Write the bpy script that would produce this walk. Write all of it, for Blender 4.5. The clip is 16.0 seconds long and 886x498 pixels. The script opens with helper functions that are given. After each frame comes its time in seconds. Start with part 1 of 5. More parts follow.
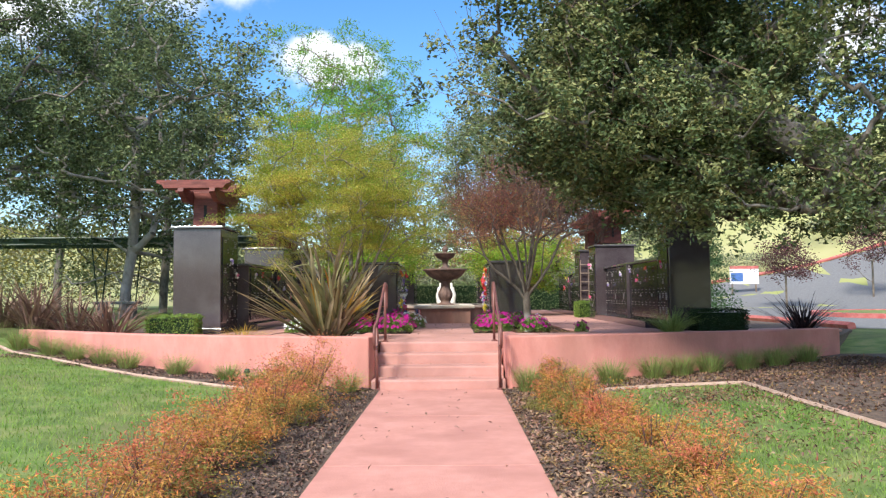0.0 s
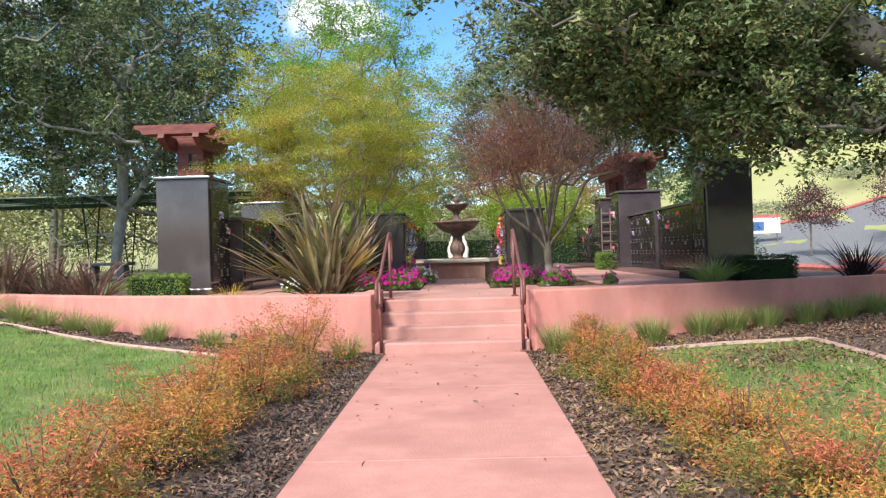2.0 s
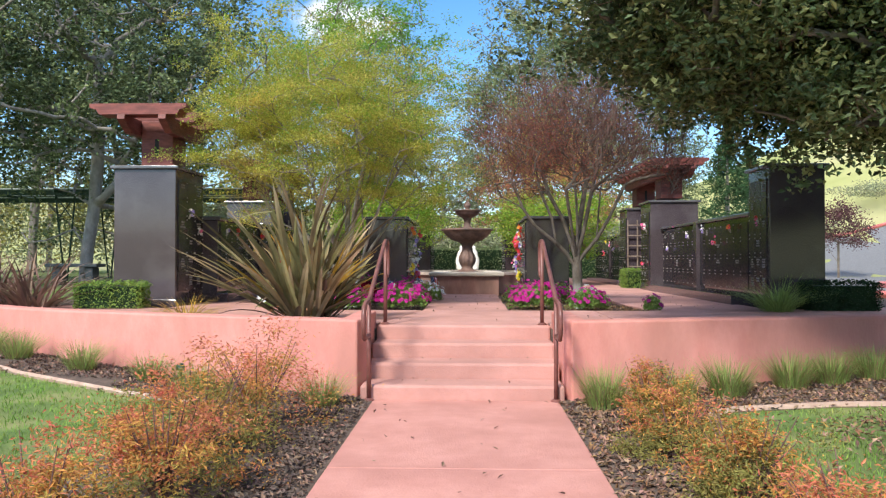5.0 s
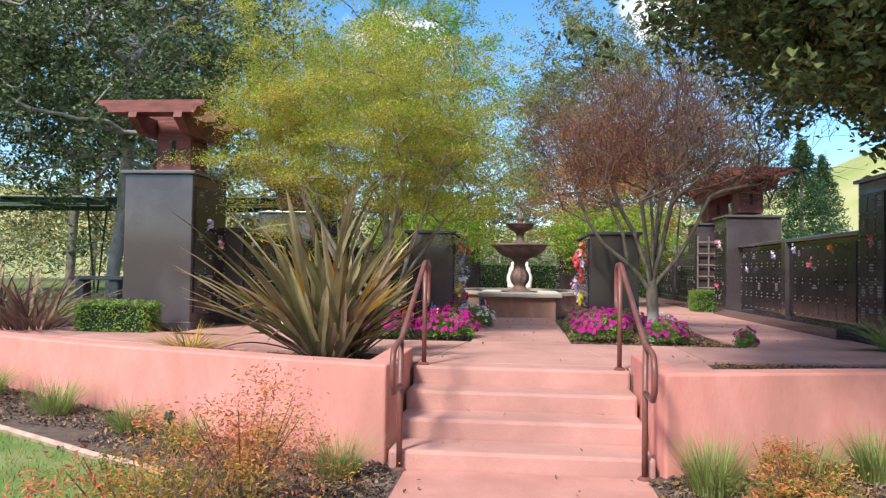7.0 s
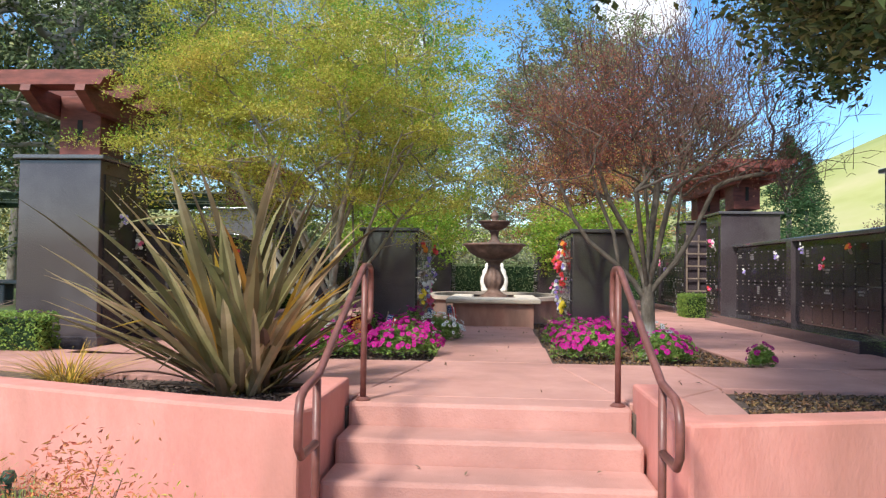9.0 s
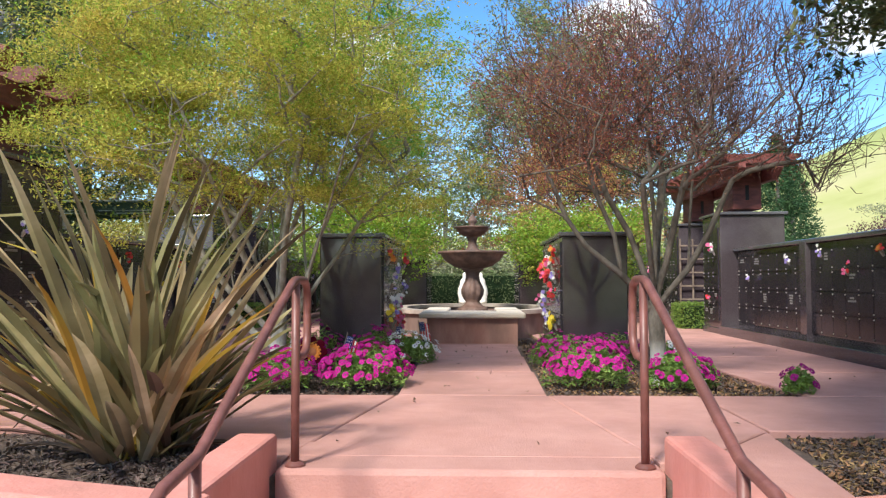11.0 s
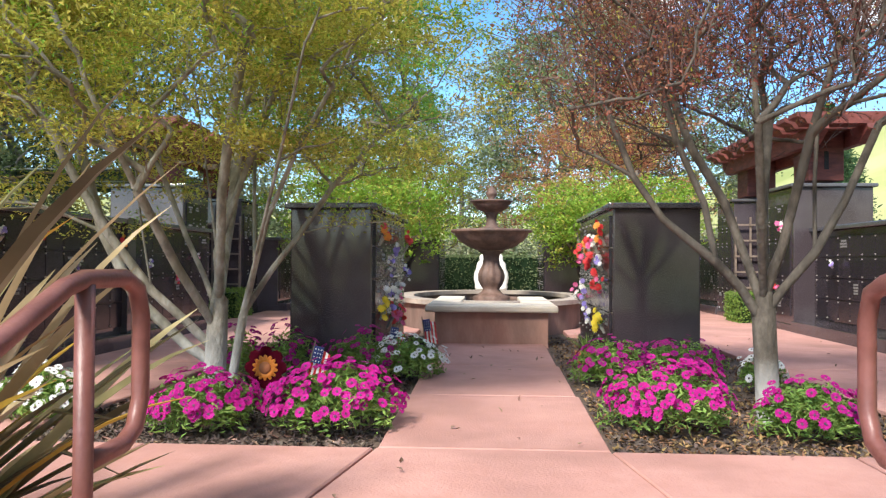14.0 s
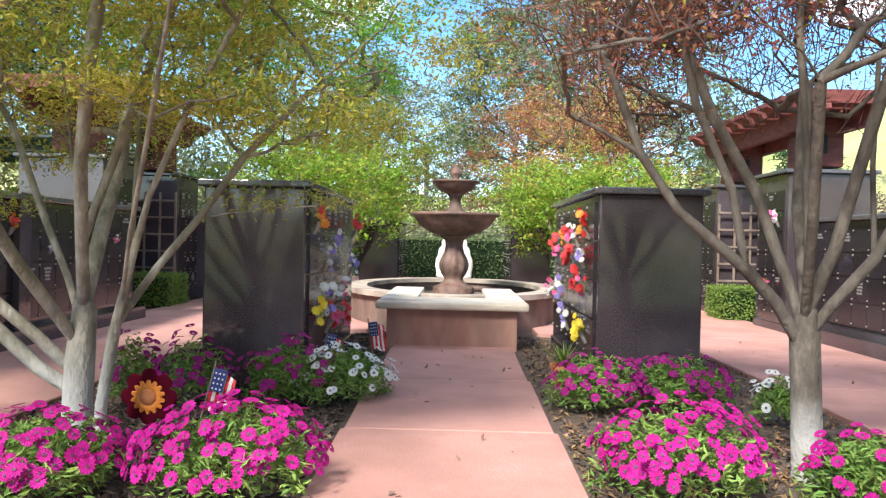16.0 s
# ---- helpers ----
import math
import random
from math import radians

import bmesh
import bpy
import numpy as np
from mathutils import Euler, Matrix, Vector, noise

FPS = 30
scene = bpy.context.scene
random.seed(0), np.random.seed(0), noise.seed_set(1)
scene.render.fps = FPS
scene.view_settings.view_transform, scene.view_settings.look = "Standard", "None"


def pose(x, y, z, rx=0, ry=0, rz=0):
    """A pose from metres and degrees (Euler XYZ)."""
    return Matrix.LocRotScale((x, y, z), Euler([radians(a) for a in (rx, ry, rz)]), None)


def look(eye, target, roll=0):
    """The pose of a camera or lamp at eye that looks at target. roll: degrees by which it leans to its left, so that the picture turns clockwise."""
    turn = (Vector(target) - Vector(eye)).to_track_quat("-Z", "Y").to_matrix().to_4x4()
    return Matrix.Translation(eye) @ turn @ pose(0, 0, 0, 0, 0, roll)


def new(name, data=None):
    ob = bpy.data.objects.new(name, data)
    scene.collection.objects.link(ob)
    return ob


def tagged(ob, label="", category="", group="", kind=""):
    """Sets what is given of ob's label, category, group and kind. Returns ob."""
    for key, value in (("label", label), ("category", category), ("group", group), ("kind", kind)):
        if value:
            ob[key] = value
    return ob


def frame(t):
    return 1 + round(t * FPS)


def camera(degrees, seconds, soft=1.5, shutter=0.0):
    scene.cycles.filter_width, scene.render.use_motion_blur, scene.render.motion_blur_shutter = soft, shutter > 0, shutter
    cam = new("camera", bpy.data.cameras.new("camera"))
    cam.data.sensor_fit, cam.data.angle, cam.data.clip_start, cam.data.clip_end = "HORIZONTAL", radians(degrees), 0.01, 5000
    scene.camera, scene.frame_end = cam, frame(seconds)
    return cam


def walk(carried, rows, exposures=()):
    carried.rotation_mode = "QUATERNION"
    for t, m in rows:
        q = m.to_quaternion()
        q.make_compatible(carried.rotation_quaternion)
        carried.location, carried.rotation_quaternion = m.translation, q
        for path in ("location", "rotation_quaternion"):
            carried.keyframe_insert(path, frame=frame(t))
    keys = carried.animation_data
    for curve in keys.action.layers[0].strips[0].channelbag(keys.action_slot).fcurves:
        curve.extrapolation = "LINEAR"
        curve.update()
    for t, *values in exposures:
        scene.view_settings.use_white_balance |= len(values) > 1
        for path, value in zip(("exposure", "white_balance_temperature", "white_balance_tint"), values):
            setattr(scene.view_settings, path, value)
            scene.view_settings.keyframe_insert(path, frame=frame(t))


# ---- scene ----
cam = camera(59.3, 16.0, soft=1.3)
PATH = [
    (0, (0.197, -1.735, 1.318), (0.175, 0.261, 1.434), -0.5),
    (0.5, (0.188, -1.382, 1.282), (0.095, 0.615, 1.332), -0.8),
    (1, (0.172, -1.01, 1.237), (0.035, 0.985, 1.229), 0.6),
    (1.5, (0.133, -0.637, 1.245), (0.034, 1.361, 1.234), 0.1),
    (2, (0.17, -0.225, 1.215), (0.117, 1.774, 1.223), -1.7),
    (2.5, (0.205, 0.186, 1.209), (0.163, 2.186, 1.236), -1.9),
    (3, (0.164, 0.509, 1.183), (0.121, 2.509, 1.201), 0.6),
    (5.5, (0.061, 2.406, 1.335), (-0.033, 4.404, 1.375), -0.5),
    (6, (0.04, 2.819, 1.379), (-0.118, 4.812, 1.439), -1.1),
    (6.5, (0.003, 3.193, 1.381), (-0.196, 5.183, 1.433), 0.3),
    (7, (-0.027, 3.577, 1.408), (-0.221, 5.567, 1.466), 0.9),
    (7.5, (0.026, 3.997, 1.415), (-0.14, 5.989, 1.494), -1.2),
    (8, (0.088, 4.422, 1.428), (-0.067, 6.415, 1.494), -1.5),
    (8.5, (0.063, 4.835, 1.443), (-0.079, 6.829, 1.508), 0.5),
    (9, (0.035, 5.192, 1.453), (-0.101, 7.187, 1.513), 0.8),
    (11.5, (0.029, 7.037, 1.481), (-0.038, 9.034, 1.569), -0.4),
    (12, (0.087, 7.485, 1.467), (0.022, 9.482, 1.54), -0.6),
    (12.5, (0.016, 7.819, 1.517), (-0.038, 9.817, 1.583), 1.4),
    (13, (-0.016, 8.177, 1.525), (-0.092, 10.174, 1.589), 2.0),
    (13.5, (0.011, 8.518, 1.528), (-0.104, 10.514, 1.59), 0.6),
    (14, (-0.007, 8.836, 1.529), (-0.13, 10.832, 1.564), 0.3),
    (14.5, (-0.023, 9.154, 1.56), (-0.11, 11.152, 1.592), 0.6),
    (15, (0.0, 9.47, 1.582), (-0.059, 11.468, 1.622), 0.2),
    (15.5, (0.027, 9.772, 1.592), (-0.028, 11.772, 1.613), -0.2),
    (16, (0.024, 10.068, 1.633), (-0.009, 12.068, 1.616), 1.3),
]
walk(cam, [(t, look(eye, target, roll)) for t, eye, target, roll in PATH],
     [(0, 1.0, 6250, 11), (5.5, 0.96, 6150, 11), (9, 0.93, 6180, 10), (11.5, 1.03, 6150, 10), (14, 1.22, 6150, 10), (16, 1.48, 6150, 10)])

# ---- world, sun, exposure ----
UP = 0.59
world = bpy.data.worlds.new("sky")
scene.world = world
world.use_nodes = True
wn, wl = world.node_tree.nodes, world.node_tree.links
sky = wn.new("ShaderNodeTexSky")
sky.sky_type, sky.sun_disc = "NISHITA", False
SUN_DIR = Vector((-0.36, -0.74, 0.78)).normalized()
sky.sun_elevation = math.asin(SUN_DIR.z)
sky.sun_rotation = math.atan2(SUN_DIR.x, SUN_DIR.y)
sky.dust_density, sky.ozone_density, sky.air_density = 0.3, 2.5, 1.0
hue = wn.new("ShaderNodeHueSaturation")
hue.inputs["Saturation"].default_value = 1.25
wl.new(sky.outputs["Color"], hue.inputs["Color"])
# white cumulus clouds: bearing, elevation, half width and half height in degrees
tcw = wn.new("ShaderNodeTexCoord")
nzw = wn.new("ShaderNodeTexNoise")
nzw.inputs["Scale"].default_value, nzw.inputs["Detail"].default_value, nzw.inputs["Roughness"].default_value = 16, 8, 0.6
wl.new(tcw.outputs["Generated"], nzw.inputs["Vector"])
sub = wn.new("ShaderNodeVectorMath")
sub.operation = "SUBTRACT"
sub.inputs[1].default_value = (0.5, 0.5, 0.5)
wl.new(nzw.outputs["Color"], sub.inputs[0])
sca = wn.new("ShaderNodeVectorMath")
sca.operation = "SCALE"
sca.inputs["Scale"].default_value = 0.075
wl.new(sub.outputs["Vector"], sca.inputs[0])
wob = wn.new("ShaderNodeVectorMath")
wob.operation = "ADD"
wl.new(tcw.outputs["Generated"], wob.inputs[0])
wl.new(sca.outputs["Vector"], wob.inputs[1])
total = None
# the big high and rearward ones are unseen, added to brighten the shade
for bearing, elev, hw, hh in ((-9.2, 16.6, 4.0, 1.9), (-20, 22.5, 6.5, 3.0), (10.4, 18.4, 3.2, 2.0), (27, 16.5, 3.5, 2.0), (18, 29, 5, 2.4), (-32, 20, 7, 4), (-40, 30, 9, 4), (48, 24, 9, 4), (70, 34, 12, 5), (-75, 28, 12, 6), (120, 30, 14, 6), (165, 40, 16, 7), (-130, 35, 14, 6), (32, 38, 8, 3.5), (-10, 44, 10, 4), (60, 58, 16, 9), (-50, 56, 15, 9), (150, 62, 18, 10), (-110, 60, 18, 10), (100, 48, 14, 8), (-160, 48, 15, 8), (10, 68, 14, 9), (-90, 42, 12, 7), (180, 30, 16, 7), (-150, 22, 13, 6), (135, 18, 12, 5), (90, 20, 11, 5)):
    a, e = radians(bearing), radians(elev)
    d = wn.new("ShaderNodeVectorMath")
    d.operation = "SUBTRACT"
    d.inputs[1].default_value = (math.sin(a) * math.cos(e), math.cos(a) * math.cos(e), math.sin(e))
    wl.new(wob.outputs["Vector"], d.inputs[0])
    sz = wn.new("ShaderNodeVectorMath")
    sz.operation = "MULTIPLY"
    sz.inputs[1].default_value = (1 / radians(hw), 1 / radians(hw), 1 / radians(hh))
    wl.new(d.outputs["Vector"], sz.inputs[0])
    ln = wn.new("ShaderNodeVectorMath")
    ln.operation = "LENGTH"
    wl.new(sz.outputs["Vector"], ln.inputs[0])
    mrw = wn.new("ShaderNodeMapRange")
    mrw.interpolation_type = "SMOOTHSTEP"
    mrw.inputs["From Min"].default_value, mrw.inputs["From Max"].default_value = 1.15, 0.65
    mrw.inputs["To Min"].default_value, mrw.inputs["To Max"].default_value = 0, 1
    wl.new(ln.outputs["Value"], mrw.inputs["Value"])
    if total is None:
        total = mrw.outputs["Result"]
    else:
        mxw = wn.new("ShaderNodeMath")
        mxw.operation = "MAXIMUM"
        wl.new(total, mxw.inputs[0])
        wl.new(mrw.outputs["Result"], mxw.inputs[1])
        total = mxw.outputs[0]
mixw = wn.new("ShaderNodeMix")
mixw.data_type = "RGBA"
mixw.inputs["B"].default_value = (5.5, 5.6, 5.8, 1)
wl.new(total, mixw.inputs["Factor"])
wl.new(hue.outputs["Color"], mixw.inputs["A"])
wl.new(mixw.outputs["Result"], wn["Background"].inputs["Color"])
wn["Background"].inputs["Strength"].default_value = 0.118

lamp = bpy.data.lights.new("sun", "SUN")
lamp.energy, lamp.angle, lamp.color = 3.1, radians(10), (1.0, 0.93, 0.80)
sun = new("sun", lamp)
sun.matrix_world = look(SUN_DIR * 60, (0, 0, 0))


# ---- materials ----
def srgb(r, g, b):
    f = lambda c: (c / 255 / 12.92) if c <= 10 else ((c / 255 + 0.055) / 1.055) ** 2.4
    return (f(r), f(g), f(b), 1)


def material(name, colours, scale=6.0, rough=0.7, bump=0.3, bump_scale=None, metal=0.0, detail=6, spread=(0.35, 0.65),
             island=0.0, objrand=0.0, translucent=0.0, stains=None, stain_scale=0.7, spec=0.5, stretch=(1, 1, 1), rough_var=0.0):
    """Noise between two or more colours, grain bump, broad stains, and a shift of value by piece."""
    m = bpy.data.materials.new(name)
    m.use_nodes = True
    n, l = m.node_tree.nodes, m.node_tree.links
    p = n["Principled BSDF"]
    tc, mp = n.new("ShaderNodeTexCoord"), n.new("ShaderNodeMapping")
    mp.inputs["Scale"].default_value = stretch
    l.new(tc.outputs["Object"], mp.inputs["Vector"])
    nz = n.new("ShaderNodeTexNoise")
    nz.inputs["Scale"].default_value, nz.inputs["Detail"].default_value, nz.inputs["Roughness"].default_value = scale, detail, 0.75 if detail > 8 else 0.6
    l.new(mp.outputs["Vector"], nz.inputs["Vector"])
    rp = n.new("ShaderNodeValToRGB")
    el = rp.color_ramp.elements
    for i, c in enumerate(colours):
        pos = spread[0] + (spread[1] - spread[0]) * i / max(1, len(colours) - 1)
        e = el[i] if i < 2 else el.new(pos)
        e.position, e.color = pos, c
    l.new(nz.outputs["Fac"], rp.inputs["Fac"])
    col = rp.outputs["Color"]
    if stains:
        n2 = n.new("ShaderNodeTexNoise")
        n2.inputs["Scale"].default_value, n2.inputs["Detail"].default_value = stain_scale, 5
        l.new(mp.outputs["Vector"], n2.inputs["Vector"])
        r2 = n.new("ShaderNodeValToRGB")
        r2.color_ramp.elements[0].position, r2.color_ramp.elements[1].position = 0.45, 0.72
        l.new(n2.outputs["Fac"], r2.inputs["Fac"])
        mx = n.new("ShaderNodeMix")
        mx.data_type = "RGBA"
        mx.inputs["B"].default_value = stains
        l.new(r2.outputs["Color"], mx.inputs["Factor"])
        l.new(col, mx.inputs["A"])
        col = mx.outputs["Result"]
    if island or objrand:
        if island:
            src = n.new("ShaderNodeNewGeometry").outputs["Random Per Island"]
        else:
            src = n.new("ShaderNodeObjectInfo").outputs["Random"]
        amount = island or objrand
        mr = n.new("ShaderNodeMapRange")
        mr.inputs["To Min"].default_value, mr.inputs["To Max"].default_value = 1 - amount, 1 + amount
        l.new(src, mr.inputs["Value"])
        hs = n.new("ShaderNodeHueSaturation")
        l.new(mr.outputs["Result"], hs.inputs["Value"])
        if island:
            mh = n.new("ShaderNodeMapRange")
            mh.inputs["To Min"].default_value, mh.inputs["To Max"].default_value = 0.5 - 0.05 * island, 0.5 + 0.05 * island
            ml = n.new("ShaderNodeMath")
            ml.operation = "FRACT"
            mm = n.new("ShaderNodeMath")
            mm.operation = "MULTIPLY"
            mm.inputs[1].default_value = 7.31
            l.new(src, mm.inputs[0])
            l.new(mm.outputs[0], ml.inputs[0])
            l.new(ml.outputs[0], mh.inputs["Value"])
            l.new(mh.outputs["Result"], hs.inputs["Hue"])
        l.new(col, hs.inputs["Color"])
        col = hs.outputs["Color"]
    l.new(col, p.inputs["Base Color"])
    p.inputs["Roughness"].default_value, p.inputs["Metallic"].default_value = rough, metal
    p.inputs["Specular IOR Level"].default_value = spec
    if rough_var:
        rv = n.new("ShaderNodeMapRange")
        rv.inputs["To Min"].default_value, rv.inputs["To Max"].default_value = rough - rough_var, rough + rough_var
        l.new(nz.outputs["Fac"], rv.inputs["Value"])
        l.new(rv.outputs["Result"], p.inputs["Roughness"])
    if bump:
        nb = n.new("ShaderNodeTexNoise")
        nb.inputs["Scale"].default_value, nb.inputs["Detail"].default_value = bump_scale or scale * 6, 4
        l.new(mp.outputs["Vector"], nb.inputs["Vector"])
        bp = n.new("ShaderNodeBump")
        bp.inputs["Strength"].default_value, bp.inputs["Distance"].default_value = bump, 0.01
        l.new(nb.outputs["Fac"], bp.inputs["Height"])
        l.new(bp.outputs["Normal"], p.inputs["Normal"])
    if translucent:
        tr = n.new("ShaderNodeBsdfTranslucent")
        l.new(col, tr.inputs["Color"])
        ms = n.new("ShaderNodeMixShader")
        ms.inputs["Fac"].default_value = translucent
        l.new(p.outputs["BSDF"], ms.inputs[1])
        l.new(tr.outputs["BSDF"], ms.inputs[2])
        l.new(ms.outputs["Shader"], n["Material Output"].inputs["Surface"])
    return m


def rgb(r, g, b):
    return (r, g, b, 1)


def leafy(name, colours, island=0.35, trans=0.3, rough=0.55):
    return material(name, colours, scale=1.3, rough=rough, bump=0, island=island, translucent=trans, spec=0.18, spread=(0.3, 0.7))


M = {}
M["walk"] = material("pink_concrete", [rgb(.465, .213, .176), rgb(.56, .275, .23)], 3.0, .85, .4, 60, detail=13, stains=rgb(.40, .18, .148), stain_scale=1.4, objrand=.05)
M["floor"] = material("terrace_concrete", [rgb(.45, .225, .188), rgb(.54, .292, .248)], 2.2, .8, .4, 70, detail=13, stains=rgb(.36, .185, .155), stain_scale=1.3, objrand=.05)
M["stucco"] = material("pink_plaster", [rgb(.57, .218, .18), rgb(.67, .296, .248)], 2.5, .9, .45, 45, detail=13, stains=rgb(.43, .19, .15), stain_scale=1.5, stretch=(1, 1, .5))
M["edging"] = material("edging_concrete", [rgb(.36, .24, .18), rgb(.48, .34, .27)], 9, .9, .4)
M["granite"] = material("dark_granite", [rgb(.028, .021, .025), rgb(.062, .048, .055), rgb(.135, .108, .12)], 120, .08, 0, 200, detail=3, spread=(.40, .68), spec=.55, rough_var=.03, stains=rgb(.10, .086, .094), stain_scale=1.2)
# cap colour is paler than the granite, with sky reflection put into it
M["granite_cap_skylit"] = material("granite_cap_skylit", [rgb(.05, .048, .053), rgb(.14, .135, .145)], 120, .10, 0, 200, detail=2, spec=.6)
M["panel"] = material("niche_panel", [rgb(.012, .0095, .012), rgb(.027, .022, .028), rgb(.054, .045, .053)], 140, .2, .03, 200, detail=2, objrand=.25, spec=.35)
M["joint"] = material("dark_joint", [rgb(.012, .011, .011), rgb(.02, .018, .018)], 30, .8, .1)
M["engrave"] = material("pale_engraving", [rgb(.16, .15, .14), rgb(.26, .25, .23)], 60, .7, .1)
M["bronze"] = material("bronze_fitting", [rgb(.30, .27, .23), rgb(.46, .43, .38)], 40, .4, .1, metal=.3)
M["redwood"] = material("red_stained_wood", [rgb(.10, .022, .016), rgb(.20, .05, .038)], 5, .6, .3, 60, stretch=(1, 1, 4), objrand=.15)
M["rail"] = material("red_brown_paint", [rgb(.16, .055, .045), rgb(.23, .09, .075)], 14, .42, .12, 90, stains=rgb(.13, .05, .04), stain_scale=5)
M["galv"] = material("worn_metal", [rgb(.3, .28, .28), rgb(.5, .48, .47)], 30, .4, .1, metal=.7)
M["fount_wall"] = material("fountain_stone", [rgb(.36, .18, .135), rgb(.52, .30, .23)], 3.5, .85, .4, 40, stains=rgb(.22, .13, .10), stain_scale=2.2, stretch=(1, 1, .4))
M["travertine"] = material("cream_stone", [rgb(.62, .52, .41), rgb(.78, .69, .57)], 5, .7, .3, 60, stains=rgb(.34, .27, .21), stain_scale=2.5)
M["cast"] = material("cast_stone", [rgb(.10, .055, .04), rgb(.21, .125, .095)], 8, .65, .5, 50, stains=rgb(.06, .04, .035), stain_scale=3)
M["basin"] = material("stained_basin_stone", [rgb(.14, .085, .065), rgb(.27, .175, .14)], 3.5, .85, .4, 40, stains=rgb(.10, .075, .065), stain_scale=2.4, stretch=(1, 1, .4))
M["rim"] = material("stained_rim_stone", [rgb(.34, .27, .22), rgb(.54, .45, .37)], 5, .75, .3, 60, stains=rgb(.18, .14, .12), stain_scale=2.5)
M["water"] = material("dark_water", [rgb(.01, .012, .012), rgb(.02, .022, .02)], 3, .06, .15, 9)
M["statue"] = material("white_marble", [rgb(.62, .58, .53), rgb(.8, .77, .72)], 8, .6, .3, 50)
M["lawn"] = material("lawn_soil", [rgb(.08, .14, .028), rgb(.13, .20, .045), rgb(.22, .23, .085)], 2.5, .95, .5, 120, stains=rgb(.13, .125, .05), stain_scale=.6)
M["hill"] = material("hill_grass", [rgb(.25, .27, .08), rgb(.36, .36, .135), rgb(.43, .39, .20)], .05, .95, .3, 2, stains=rgb(.20, .26, .05), stain_scale=.02)
M["soil"] = material("bed_soil", [rgb(.075, .052, .04), rgb(.15, .105, .08)], 14, .95, .8, 90)
M["chips"] = material("wood_chips", [rgb(.11, .06, .042), rgb(.32, .20, .14)], 4, .9, .2, 60, island=.5)
M["chips_dark"] = material("dark_bark_chips", [rgb(.045, .032, .028), rgb(.16, .115, .095)], 4, .9, .2, 60, island=.55)
M["chips_gold"] = material("gold_leaf_litter", [rgb(.16, .085, .035), rgb(.30, .19, .09)], 4, .9, .2, 60, island=.5)
M["blade"] = leafy("grass_blades", [rgb(.12, .24, .035), rgb(.20, .32, .06), rgb(.34, .36, .12)], .3, .3, .7)
M["tuft"] = leafy("tuft_blades", [rgb(.20, .29, .07), rgb(.33, .42, .13)], .3, .3, .7)
M["straw"] = leafy("straw_blades", [rgb(.22, .15, .075), rgb(.32, .25, .12)], .3, .2, .8)
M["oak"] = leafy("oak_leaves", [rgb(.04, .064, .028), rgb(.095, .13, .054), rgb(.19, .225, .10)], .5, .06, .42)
# young leaves whose pale yellow also paints the oak's sunlit side
M["oak_new_lit"] = leafy("oak_young_sunlit_leaves", [rgb(.25, .28, .11), rgb(.38, .39, .18)], .35, .3, .45)
M["far_oak"] = leafy("far_oak_leaves", [rgb(.11, .15, .06), rgb(.20, .25, .11), rgb(.31, .34, .17)], .4, .3)
M["dark_oak"] = leafy("dark_tree_leaves", [rgb(.06, .084, .042), rgb(.125, .16, .076)], .45, .18)
M["spring_green"] = leafy("spring_leaves", [rgb(.16, .34, .05), rgb(.28, .46, .09)], .3, .5)
M["bark_dark"] = material("dark_twiggy_bark", [rgb(.06, .045, .04), rgb(.14, .11, .095)], 11, .95, .8, 55, stretch=(1, 1, .5))
M["maple"] = leafy("maple_leaves", [rgb(.37, .385, .06), rgb(.50, .49, .10), rgb(.59, .45, .12)], .40, .58)
M["maple_red"] = leafy("red_maple_leaves", [rgb(.23, .075, .058), rgb(.31, .115, .078), rgb(.30, .175, .095)], .35, .35)
M["green_maple"] = leafy("bright_maple_leaves", [rgb(.20, .36, .04), rgb(.33, .46, .07)], .3, .45)
M["orange_maple"] = leafy("orange_maple_leaves", [rgb(.50, .19, .11), rgb(.54, .27, .14), rgb(.42, .33, .12)], .3, .4)
M["grey_tree"] = leafy("grey_green_leaves", [rgb(.16, .20, .115), rgb(.27, .29, .18), rgb(.36, .32, .20)], .35, .3)
M["conifer"] = leafy("conifer_needles", [rgb(.03, .08, .03), rgb(.07, .13, .05)], .35, .15)
M["plum"] = leafy("plum_leaves", [rgb(.09, .04, .045), rgb(.17, .08, .08)], .35, .25)
M["hedge"] = leafy("box_leaves", [rgb(.13, .22, .04), rgb(.26, .36, .08)], .35, .25)
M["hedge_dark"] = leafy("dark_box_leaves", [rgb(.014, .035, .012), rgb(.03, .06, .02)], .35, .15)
M["nandina"] = leafy("orange_shrub_leaves", [rgb(.54, .20, .06), rgb(.58, .31, .085), rgb(.44, .36, .09)], .35, .35)
M["nandina_red"] = leafy("red_shrub_leaves", [rgb(.56, .16, .09), rgb(.58, .26, .13)], .35, .35)
M["nandina_green"] = leafy("green_shrub_leaves", [rgb(.18, .19, .06), rgb(.36, .30, .08)], .35, .35)
M["flax"] = leafy("flax_blades", [rgb(.14, .12, .06), rgb(.31, .26, .13), rgb(.58, .47, .29)], .65, .42, .28)
M["flax_gold"] = leafy("gold_flax_blades", [rgb(.50, .24, .04), rgb(.52, .42, .08)], .35, .3, .4)
M["flax_dark"] = leafy("dark_flax_blades", [rgb(.018, .012, .014), rgb(.05, .03, .032)], .4, .1, .4)
M["dead"] = leafy("dry_brown_blades", [rgb(.15, .09, .065), rgb(.28, .19, .145)], .45, .2, .7)
M["daisy_leaf"] = leafy("daisy_foliage", [rgb(.15, .26, .055), rgb(.28, .40, .10)], .35, .3)
